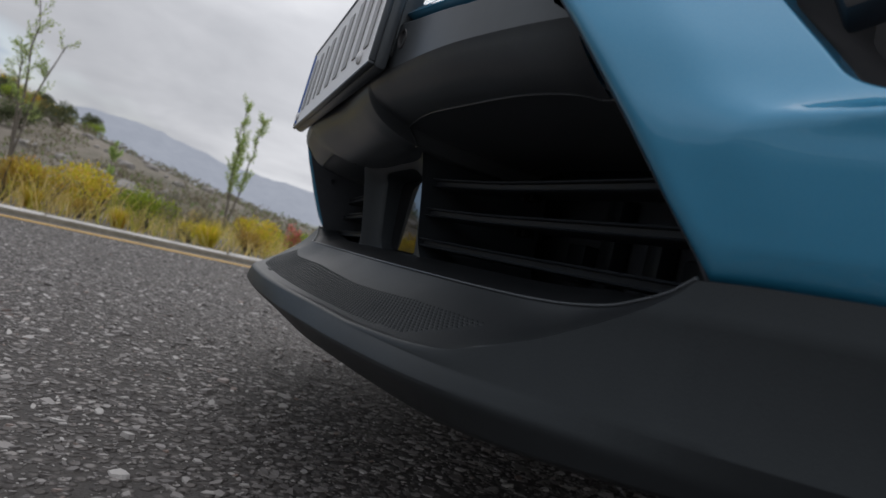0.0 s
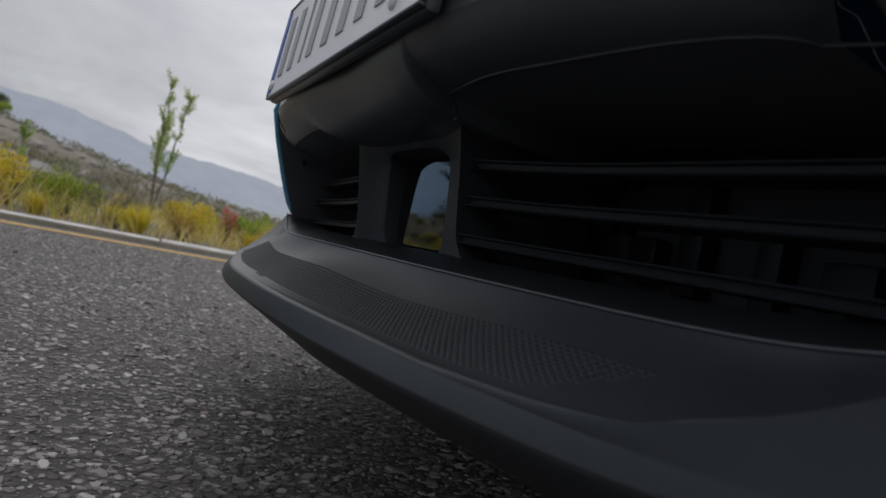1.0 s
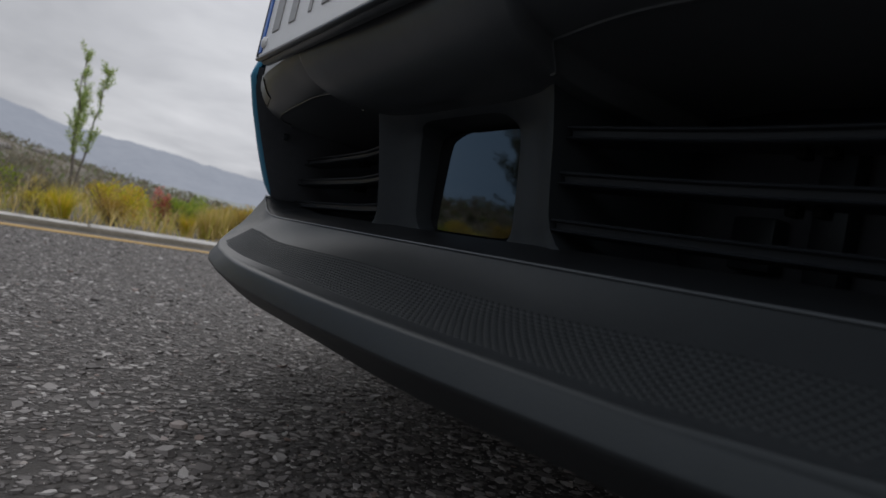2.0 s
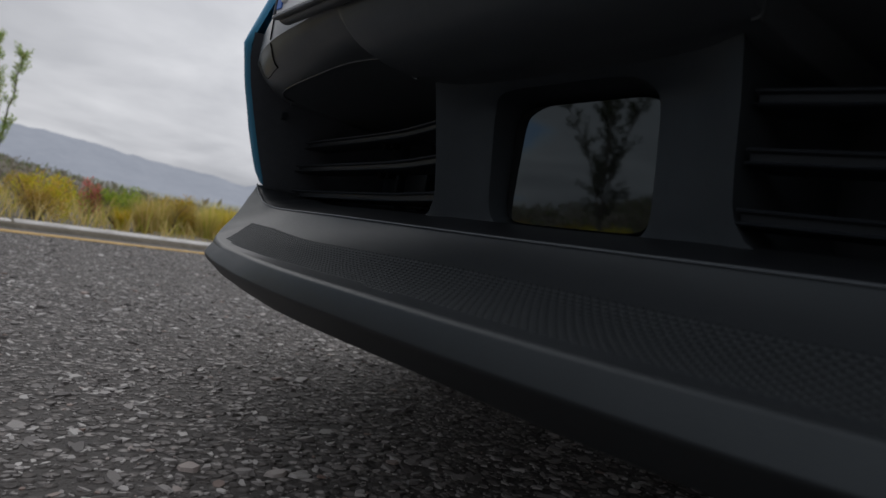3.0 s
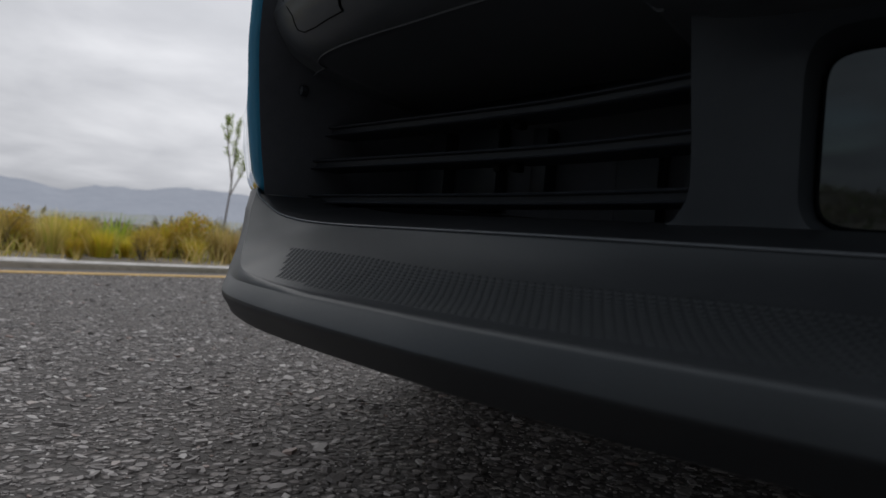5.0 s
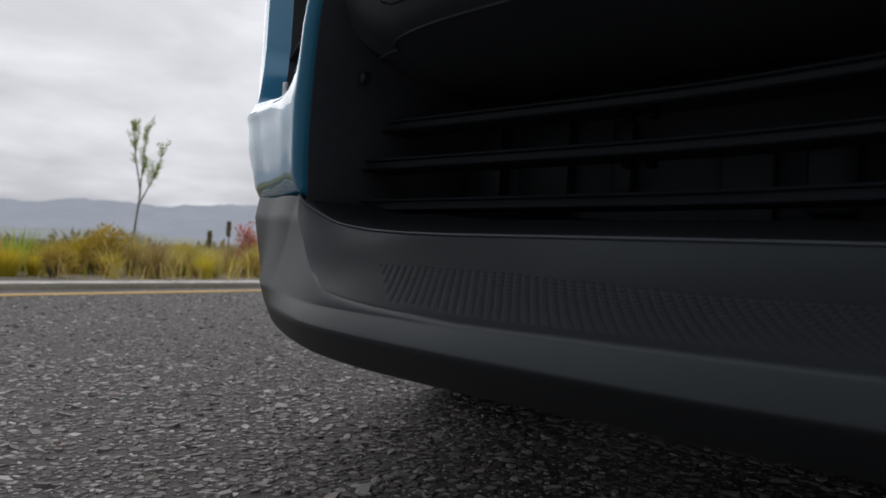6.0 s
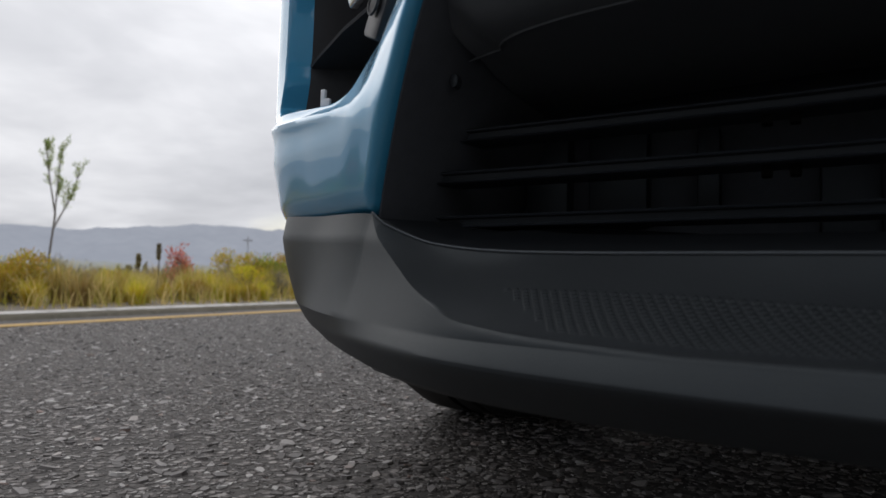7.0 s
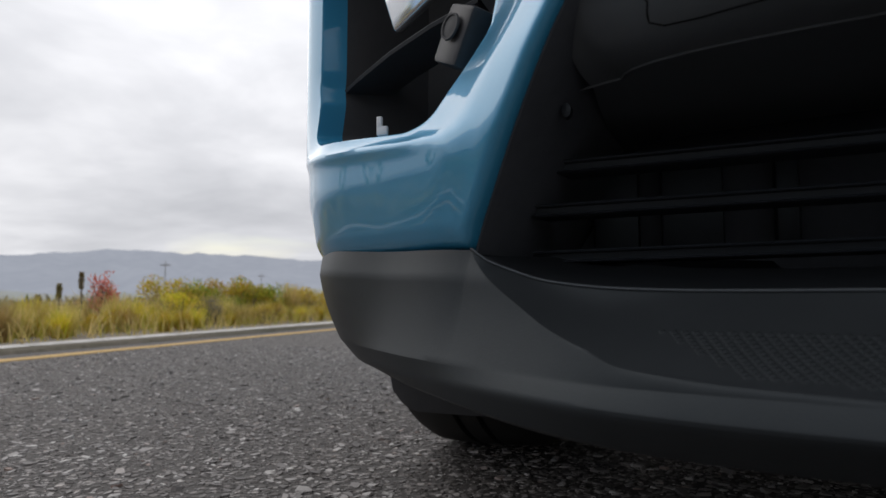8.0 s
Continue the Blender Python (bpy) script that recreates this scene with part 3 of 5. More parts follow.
SIDE, BEND = 28, 12      # points along each side and round each corner of the opening
ROUND = SIDE + BEND


def panel_open(k):
    """The opening's outline in (u, z): a slanted rounded rectangle, counted round from the lower outer corner."""
    side, i = divmod(k % (4 * ROUND), ROUND)
    corners = ((1, 0), (1, 1), (0, 1), (0, 0))
    c0, c1 = corners[side], corners[(side + 1) % 4]
    ru, rz = 0.16, 0.060
    def rounded(c, f):
        # f from 0 to 1 round the corner c
        start = {(1, 0): -90, (1, 1): 0, (0, 1): 90, (0, 0): 180}[c]
        t = radians(start + 90 * f)
        return (ru if c[0] == 0 else 1 - ru) + ru * math.cos(t), (rz if c[1] == 0 else 1 - rz) + rz * math.sin(t)
    if i < BEND:
        su, sz = rounded(c0, i / BEND)
    else:
        f = (i - BEND) / SIDE
        (u0, z0), (u1, z1) = rounded(c0, 1.0), rounded(c1, 0.0)
        su, sz = u0 + (u1 - u0) * f, z0 + (z1 - z0) * f
    z = 0.355 + 0.245 * sz
    a0, _ = panel_edge(z)
    lo, hi = (9.8 - 0.9 * (1 - sz) ** 3) / (LAST - a0), (63.8 - a0) / (LAST - a0)
    return lo + (hi - lo) * su, z + 0.020 * su * (1 - sz)


def panel_frame(k):
    """The outer outline of the panel in (u, z), matched to panel_open."""
    side, i = divmod(k % (4 * ROUND), ROUND)
    corners = ((1, 0), (1, 1), (0, 1), (0, 0))
    before, c0, c1 = corners[side - 1], corners[side], corners[(side + 1) % 4]
    near = 0.10
    if i < BEND:
        f = i / BEND
        if f < 0.5:
            g = near * (1 - 2 * f)
            u, z = c0[0] + (before[0] - c0[0]) * g, c0[1] + (before[1] - c0[1]) * g
        else:
            g = near * (2 * f - 1)
            u, z = c0[0] + (c1[0] - c0[0]) * g, c0[1] + (c1[1] - c0[1]) * g
    else:
        g = near + (1 - 2 * near) * (i - BEND) / SIDE
        u, z = c0[0] + (c1[0] - c0[0]) * g, c0[1] + (c1[1] - c0[1]) * g
    return u, 0.265 + (0.66 - 0.265) * z + 0.008 * u * (1 - z)


def build_corner(side):
    n = 4 * ROUND
    # rows of points: from the outer outline in to the opening, over its rounded rim and back
    rows = []
    for f in (0.0, 0.02, 0.045, 0.08, 0.11, 0.135, 0.16, 0.19, 0.22, 0.3, 0.4, 0.5, 0.58, 0.64, 0.69, 0.73, 0.76, 0.79, 0.82, 0.845, 0.87, 0.895, 0.92, 0.945, 0.97, 0.985, 1.0):
        row = []
        for k in range(n + 1):
            (u0, z0), (u1, z1) = panel_frame(k), panel_open(k)
            u, z = u0 + (u1 - u0) * f, z0 + (z1 - z0) * f
            row.append(panel_point(u, z))
        rows.append(row)
    edge = rows[-1]
    mid = sum(edge, Vector()) / len(edge)
    back = Vector((-0.45, 0.85, 0)).normalized()
    for depth, shrink in ((0.0004, 0.0003), (0.0014, 0.0008), (0.003, 0.0014), (0.012, 0.004), (0.026, 0.010)):
        rows.append([p + back * depth + (mid - p).normalized() * shrink * 0.5 for p in edge])
    # outer outline rounded over and turned back
    first = rows[0]
    for k, deep in enumerate((0.0070, 0.0036, 0.0013, 0.0003)):
        rows[k] = [p + back * deep for p in rows[k]]
    rows.insert(0, [p + back * 0.0095 for p in first])
    rows.insert(0, [p + back * 0.012 for p in first])
    if side < 0:
        rows = [[Vector((-p.x, p.y, p.z)) for p in r] for r in rows]
    name = "bumper_corner"
    corner = part(name, sheet(rows), PAINT, car, "glossy light blue painted bumper corner", sharp=50)
    # dark recess behind the opening
    rim = rows[-1]
    sgn = side
    well = [rim]
    b2 = Vector((back.x * sgn, back.y, 0))
    m2 = sum(rim, Vector()) / len(rim)
    for depth, shrink in ((0.03, 0.03), (0.09, 0.18), (0.10, 0.6), (0.10, 0.98)):
        well.append([p + b2 * depth + (m2 - p) * shrink for p in rim])
    part("light_recess", sheet(well), DARK_PLASTIC, corner, "matt black recess", sharp=40)
    return corner


def mirrored(bm, side):
    if side < 0:
        bmesh.ops.scale(bm, vec=(-1, 1, 1), verts=bm.verts)
    return bm


def build_recess_things(corner, side):
    # parking sensor block with its round eye, and the lamp above it
    turn = Euler((radians(-8), radians(-24), radians(38))).to_matrix().to_4x4()
    at = Vector((0.556, 0.056, 0.428))
    bm = mirrored(box((0.034, 0.026, 0.046), at, 0.004, 2, turn=turn), side)
    block = part("sensor_block", bm, GREY_TRIM, corner, "grey plastic sensor holder")
    face = at + turn @ Vector((0, -0.0165, 0.004))
    bm = bmesh.new()
    ring = []
    for r, d in ((0.0105, 0.001), (0.0102, -0.0009), (0.0088, -0.0009), (0.0084, 0.0003), (0.0078, 0.0001), (0.0, -0.0001)):
        ring.append([face + turn @ Vector((r * math.cos(t), d, r * math.sin(t))) for t in (2 * math.pi * k / 28 for k in range(29))])
    part("parking_sensor", mirrored(sheet(ring, bm=bm), side), DARK_PLASTIC, block, "round black parking sensor")
    # shelf that slants across the recess
    rib = [Vector((0.560, 0.100, 0.4815)), Vector((0.605, 0.106, 0.468)), Vector((0.652, 0.125, 0.457)), Vector((0.700, 0.150, 0.444)), Vector((0.760, 0.185, 0.425))]
    bm = sheet([[q + Vector((0, dy, dz)) for q in rib] for dy, dz in ((0.06, 0.002), (0.002, 0.0), (0.0, -0.002), (0.001, -0.005), (0.06, -0.008))])
    part("recess_rib", mirrored(bm, side), DARK_PLASTIC, corner)
    bm = box((0.085, 0.012, 0.05), (0.622, 0.120, 0.512), 0.004, 3, turn=Euler((radians(8), radians(16), radians(30))).to_matrix().to_4x4())
    part("fog_lamp", mirrored(bm, side), LENS, corner, "clear fog lamp lens")
    if side < 0:
        bm = box((0.010, 0.004, 0.008), (0.641, 0.088, 0.373), 0.0012)
        box((0.005, 0.004, 0.011), (0.6435, 0.088, 0.380), 0.0012, bm=bm)
        part("clip", mirrored(bm, side), CLIP_WHITE, corner, "small white fixing clip")


BEAM_R = ((0, 20, 33, 43, 50), (.588, .628, .679, .720, .740))      # the plan of the beam's front
# its lower edge: over the grille, and lower down where it runs into the upright; a short step parts the two
BROW_R = ((10, 16.4, 22, 29, 35.4, 41.7, 50), (.5395, .564, .588, .6187, .655, .691, .728))
BROW_Z = ((10, 16.4, 22, 29, 35.4, 41.7, 50), (.3680, .3702, .3722, .3698, .367, .3645, .356))
MID_R, MID_Z = ((0, 9, 14, 20), (.519, .528, .5405, .553)), ((0, 12, 14.6, 20), (.353, .353, .355, .358))
CREASE = 0.3985


def beam_top(a):
    return float(np.interp(abs(a), (0, 14, 17.7, 24, 31, 50), (.456, .456, .450, .440, .431, .420)))


def brow(b):
    f = ease((b - 15.3) / 0.8)
    return tuple((1 - f) * float(curve(*m, b)[0]) + f * float(curve(*o, b)[0]) for m, o in ((MID_R, BROW_R), (MID_Z, BROW_Z)))


def beam_point(a, v):
    """The crossbar's skin: v from 0 at its top over 1 at the crease to 2 at the brow."""
    b = abs(a)
    rb, (rw, zw) = float(curve(*BEAM_R, b)[0]), brow(b)
    if v <= 1:
        top = beam_top(b)
        z = top + (CREASE - top) * v
        return polar(a, rb + 0.002 * v - 0.010 * max(0.0, 1 - v / 0.12) ** 2, z)
    u = v - 1
    e, _ = panel_edge(0.385)
    end = min(1.0, max(0.0, (b - e + 5.5) / 5.5))
    p0, p1, p2 = (rb + 0.001, CREASE), (rb - 0.004, zw + 0.007), (rw, zw)
    w0, w1, w2 = (1 - u) ** 2, 2 * u * (1 - u), u * u
    return polar(a, w0 * p0[0] + w1 * p1[0] + w2 * p2[0] - 0.022 * (1 - math.sqrt(max(0.0, 1 - end * end))) * u, w0 * p0[1] + w1 * p1[1] + w2 * p2[1])


def build_beam():
    """The black crossbar that carries the plate, from its top edge down to the brow over the grille."""
    rows = []
    fixed = [0.8 * k for k in range(1, 19)] + [14.8 + 0.1 * k for k in range(18)] + [17, 17.5, 18.2, 19, 20]
    def angles(z):
        e, _ = panel_edge(min(z, 0.45))
        sides = [fixed + [20 + (e + more - 20) * k / 42 for k in range(1, 43)] for more in (1.2, 0.2)]
        return [-a for a in reversed(sides[0])] + [0.0] + sides[1]
    levels = [0.0, 0.06, 0.12, 0.3, 0.6, 0.96, 1.0] + [1 + k / 14 for k in range(1, 15)]
    for v in levels:
        z = 0.456 + (CREASE - 0.456) * v if v <= 1 else CREASE - 0.025 * (v - 1)
        rows.append([beam_point(a, v) for a in angles(z)])
    rows.insert(0, [p + Vector((-p.x * 0.06, 0.05, 0)) for p in rows[0]])
    last = rows[-1]
    for dy, dz in ((0.0015, 0.0002), (0.006, 0.0), (0.03, -0.004), (0.15, -0.012)):
        rows.append([p + Vector((0, dy, dz)) for p in last])
    beam = part("grille_beam", sheet(rows), BLACK_PLASTIC, car, "satin black crossbar under the number plate", sharp=24)
    for s in (-1, 1):
        line = [beam_point(s * (14.9 + 28.3 * (k / 80) ** 1.6), 1.97) + Vector((0, 0.0006, -0.0004)) for k in range(81)]
        part("brow_bead", tube(line, [0.0003] + [0.0010] * (len(line) - 2) + [0.0003], 6), BLACK_PLASTIC, beam, "rounded edge under the crossbar")
    # joints of the towing eye cover at one end: one open, one tight
    def on_beam(a, z):
        top = beam_top(a)
        if z > CREASE:
            return beam_point(-a, max(0.02, (top - z) / (top - CREASE)))
        lo, hi = 1.0, 2.0
        for _ in range(24):
            mid = (lo + hi) / 2
            lo, hi = (mid, hi) if beam_point(a, mid).z > z else (lo, mid)
        return beam_point(-a, min(lo, 1.97))
    for name, wide, pts in (("cover_gap", 0.0012, ((31.2, 0.434), (31.0, 0.423), (30.7, 0.412), (30.5, 0.401), (30.7, 0.392), (31.4, 0.3855), (31.9, 0.3815), (32.1, 0.3786))),
                            ("cover_joint", 0.0005, ((39.8, 0.425), (38.9, 0.412), (37.6, 0.398), (37.1, 0.3885), (37.3, 0.3835), (37.4, 0.3795), (36.9, 0.3768), (35.5, 0.3766), (33.8, 0.3778), (32.1, 0.3786)))):
        line = []
        for (x0, z0), (x1, z1) in zip(pts, pts[1:]):
            line += [on_beam(x0 + (x1 - x0) * f, z0 + (z1 - z0) * f) for f in (0.0, 0.33, 0.66)]
        line.append(on_beam(*pts[-1]))
        part(name, tube(line, [wide] * len(line), 6), DARK_GAP, beam, "dark joint of the towing eye cover")
    for s in (1, -1):
        a, z = s * 22.4, 0.4225
        c = polar(a, float(curve(*BEAM_R, abs(a))[0]) + 0.0018, z)
        nrm = Vector((math.sin(radians(a)) * 0.6, -math.cos(radians(a)), 0)).normalized()
        u = Vector((-nrm.y, nrm.x, 0))
        rings = [[c + (u * math.cos(t) * r + Vector((0, 0, 1)) * math.sin(t) * r * 1.35) + nrm * d for t in (2 * math.pi * k / 24 for k in range(25))]
                 for r, d in ((0.0066, 0.0), (0.0062, 0.0012), (0.0052, 0.0010), (0.0047, -0.001), (0.0, -0.0012))]
        part("sensor_eye", sheet(rings), GREY_TRIM, beam, "small round sensor eye")
    # painted nose above the beam
    rows = []
    for z, off in ((0.457, -0.03), (0.459, -0.006), (0.461, -0.003), (0.464, -0.006), (0.47, -0.013), (0.49, -0.035), (0.52, -0.056), (0.57, -0.066), (0.63, -0.075), (0.68, -0.095)):
        row = []
        for k in range(61):
            e, _ = panel_edge(z)
            a = (-1 + 2 * k / 60) * (e + 0.6)
            row.append(polar(a, float(curve(*BEAM_R, abs(a))[0]) + off, z - (0.456 - beam_top(a)) * max(0.0, (0.52 - z) / 0.063)))
        rows.append(row)
    part("nose_panel", sheet(rows), PAINT, car, "light blue painted nose above the crossbar", sharp=50)


def build_grille():
    # surround: the ledge behind the seam, the side walls and the roof of the opening
    rows = []
    angs = [-47.2 + 94.4 * k / 150 for k in range(151)]
    for f, dz in ((0.0, -0.012), (0.0015, 0.0), (0.006, 0.002), (0.03, 0.007), (0.055, 0.013), (0.062, 0.013), (0.068, 0.008), (0.12, -0.006), (0.26, -0.012)):
        row = []
        for a in angs:
            r, z = SEAM(a)
            k = min(1.0, max(0.0, (47.2 - abs(a)) / 4.0))
            row.append(polar(a, r - 0.0015 - f, z + dz * k + 0.001))
        rows.append(row)
    frame_ob = part("grille_frame", sheet(rows), LINER, car, "satin black grille surround", sharp=30)
    for s in (1, -1):
        rows = []
        for z in (0.262, 0.275, 0.29, 0.31, 0.33, 0.35, 0.37, 0.385, 0.405, 0.43):
            a, r = panel_edge(z)
            p = polar(a, r, z)
            row = [p + Vector((-0.0050, 0.012, 0)), p + Vector((-0.0052, 0.0092, 0)), p + Vector((-0.0070, 0.0085, 0)), p + Vector((-0.0135, 0.018, 0)), p + Vector((-0.022, 0.042, 0)), p + Vector((-0.031, 0.07, 0)), p + Vector((-0.050, 0.215, 0))]
            rows.append([Vector((s * q.x, q.y, q.z)) for q in row])
        part("grille_side_wall", sheet(rows), CORE_BLACK, frame_ob)
        # screw in the side wall
        c = Vector((s * 0.472, 0.004, 0.350))
        rings = [[c + Vector((s * 0.3 * r * math.cos(t), -0.002 + d, r * math.sin(t))) + Vector((r * 0.95 * math.cos(t), 0, 0)) for t in (2 * math.pi * k / 16 for k in range(17))] for r, d in ((0.005, 0.004), (0.0045, -0.002), (0.0, -0.003))]
        part("fastener", sheet(rings), SLAT_PLASTIC, frame_ob)
    # back wall with a fine core and its shutters
    core = part("radiator", box((1.06, 0.01, 0.20), (0, 0.190, 0.30)), CORE_BLACK, car, "dark radiator behind the grille", smooth=False)
    rng = random.Random(5)
    for x in (-0.46, -0.40, -0.33, -0.235, -0.18, 0.17, 0.225, 0.30, 0.36, 0.43):
        bm = box((rng.uniform(0.016, 0.05), 0.02, rng.uniform(0.04, 0.10)), (x, 0.172, rng.uniform(0.27, 0.31)), 0.003)
        part("radiator_bracket", bm, SLAT_PLASTIC, core)
    # three slats a side
    for s in (1, -1):
        for z0, z1 in ((0.3302, 0.3268), (0.2993, 0.2972), (0.2675, 0.2648)):
            rows = []
            n = 24
            for k in range(n + 1):
                x = 0.1320 + (0.505 - 0.1320) * k / n
                y = float(curve((0.12, 0.25, 0.38, 0.505), (-0.002, 0.026, 0.036, 0.043), x)[0])
                z = z0 + (z1 - z0) * k / n
                d = 0.030
                sec = [(y + d, z - 0.005), (y + 0.004, z - 0.0004), (y + 0.0008, z + 0.0001), (y, z - 0.0006), (y + 0.0006, z - 0.0016), (y + 0.005, z - 0.0022), (y + 0.006, z - 0.0062), (y + 0.0010, z - 0.0072), (y + 0.0004, z - 0.0079), (y + 0.0012, z - 0.0086), (y + 0.005, z - 0.0088), (y + d, z - 0.009)]
                rows.append([Vector((s * x, yy, zz)) for yy, zz in sec])
            bm = sheet([list(c) for c in zip(*rows)], wrap=True)
            slat = part("grille_slat", bm, SLAT_PLASTIC, car, "thin black horizontal grille slat", sharp=40)
            for cx in (0.272, 0.287) if z0 > 0.29 else ():
                part("slat_clip", box((0.006, 0.010, 0.006), (s * cx, 0.044, z0 - 0.013), 0.001), DARK_GAP, slat)


def build_radar():
    """The upright in the middle of the grille with the glossy sensor cover in its pocket."""
    bm = bmesh.new()
    # (half width, y, z) of the front edge, by height
    lev = ((0.226, 0.170, 0.002), (0.240, 0.156, 0.003), (0.247, 0.142, 0.003), (0.254, 0.135, 0.002), (0.264, 0.1305, 0.0), (0.29, 0.130, -0.004), (0.32, 0.131, -0.009), (0.345, 0.131, -0.014), (0.358, 0.131, -0.017), (0.372, 0.131, -0.020))
    cx, cz, hw, hh = -0.007, 0.295, 0.074, 0.0505
    def ring(hwid, hhei, y, n=64, p=0.30):
        out = []
        for k in range(n + 1):
            t = 2 * math.pi * (k % n) / n
            c, s = math.cos(t), math.sin(t)
            out.append(Vector((cx + hwid * math.copysign(abs(c) ** p, c), y, cz + hhei * math.copysign(abs(s) ** p, s))))
        return out
    def front_y(x, z):
        dish = 0.024 * max(0.0, 1 - (abs(x) / 0.128) ** 4) * float(np.interp(z, (0.226, 0.245, 0.335, 0.358, 0.372), (0.3, 0.75, 1.0, 0.3, 0.1)))
        return float(np.interp(z, [l[0] for l in lev], [l[2] for l in lev])) + dish
    outer = []
    n = 64
    for k in range(n + 1):
        t = 2 * math.pi * (k % n) / n
        c, s = math.cos(t), math.sin(t)
        m = max(abs(c), abs(s))
        z = 0.299 + 0.073 * s / m
        w = float(np.interp(z, [l[0] for l in lev], [l[1] for l in lev]))
        outer.append(Vector((w * c / m, front_y(w * c / m, z), z)))
    def on_face(row, more=0.0):
        return [Vector((q.x, front_y(q.x, q.z) + more, q.z)) for q in row]
    lip0 = on_face(ring(hw + 0.004, hh + 0.004, 0))
    lip1 = on_face(ring(hw + 0.001, hh + 0.001, 0), 0.001)
    lip2 = [Vector((q.x, max(q.y + 0.003, 0.029), q.z)) for q in on_face(ring(hw - 0.002, hh - 0.002, 0))]
    floor = ring(hw - 0.003, hh - 0.003, 0.047)
    mids = [on_face([o.lerp(l, f) for o, l in zip(outer, lip0)]) for f in (0.12, 0.3, 0.5, 0.7, 0.88)]
    side0 = [Vector((p.x * 0.985, p.y + 0.012, p.z)) for p in outer]
    side = [Vector((p.x * 0.94, 0.14, p.z)) for p in outer]
    sheet([side, side0, outer, *mids, lip0, lip1, lip2, floor, ring(0.0, 0.0, 0.049)], bm=bm)
    post = part("radar_housing", bm, HOUSING, car, "satin black upright with a recessed pocket", sharp=30)
    rings = [ring(0.0695, 0.0455, 0.044, p=0.24), ring(0.0695, 0.0455, 0.0305, p=0.24), ring(0.0683, 0.0443, 0.0293, p=0.24), ring(0.0677, 0.0447, 0.029, p=0.24), ring(0.0667, 0.0437, 0.029, p=0.24), ring(0.0, 0.0, 0.029)]
    # it faces slightly down
    rings = [[q + Vector((0, -0.037 * (q.z - cz), 0)) for q in r] for r in rings]
    part("radar_cover", sheet(rings), GLOSS_BLACK, post, "mirror glossy black radar sensor cover", sharp=15)


def build_plate():
    tilt = Matrix.Translation((-0.010, -0.103, 0.456)) @ Euler((radians(-4), 0, 0)).to_matrix().to_4x4()
    bm = box((0.492, 0.012, 0.124), (0, 0.006, 0), 0.004, 2)
    box((0.47, 0.022, 0.09), (0, 0.018, 0), 0.003, bm=bm)
    bmesh.ops.transform(bm, matrix=tilt, verts=bm.verts)
    holder = part("plate_holder", bm, BLACK_PLASTIC, car, "black plastic number plate holder")
    for s in (-1, 1):
        for size, at in (((0.492, 0.006, 0.003), (0, -0.002, s * 0.0590)), ((0.0035, 0.006, 0.115), (s * 0.2440, -0.002, 0))):
            bm = box(size, at, 0.0014)
            bmesh.ops.transform(bm, matrix=tilt, verts=bm.verts)
            part("holder_rim", bm, BLACK_PLASTIC, holder)
    bm = box((0.483, 0.002, 0.114), (0, -0.0025, 0), 0.0008, 1)
    bmesh.ops.transform(bm, matrix=tilt, verts=bm.verts)
    part("number_plate", bm, PLATE_WHITE, holder, "white number plate with a blue band")
    bm = box((0.010, 0.0014, 0.108), (-0.2345, -0.0042, 0), 0.0005, 1)
    bmesh.ops.transform(bm, matrix=tilt, verts=bm.verts)
    part("plate_band", bm, PLATE_BLUE, holder, "blue band at the plate's end")
    for x in (-0.225, 0.190):
        cap = [[tilt @ Vector((x + q * math.cos(k), -0.0038 - d, -0.044 + q * math.sin(k))) for k in (2 * math.pi * i / 16 for i in range(17))] for q, d in ((0.0062, 0.0), (0.006, 0.0018), (0.004, 0.0032), (0.0, 0.0036))]
        part("plate_screw", sheet(cap), CLIP_WHITE, holder, "white screw cap")
    # plain upright bars where the characters stand
    for x, wd in ((-0.195, 0.036), (-0.146, 0.030), (-0.098, 0.012), (-0.058, 0.036), (0.0, 0.036), (0.052, 0.036), (0.104, 0.036), (0.156, 0.036), (0.205, 0.03)):
        bm = box((wd * 0.6, 0.0012, 0.074), (x, -0.0042, 0), 0.0004, 1)
        bmesh.ops.transform(bm, matrix=tilt, verts=bm.verts)
        part("plate_bar", bm, PLATE_DARK, holder)


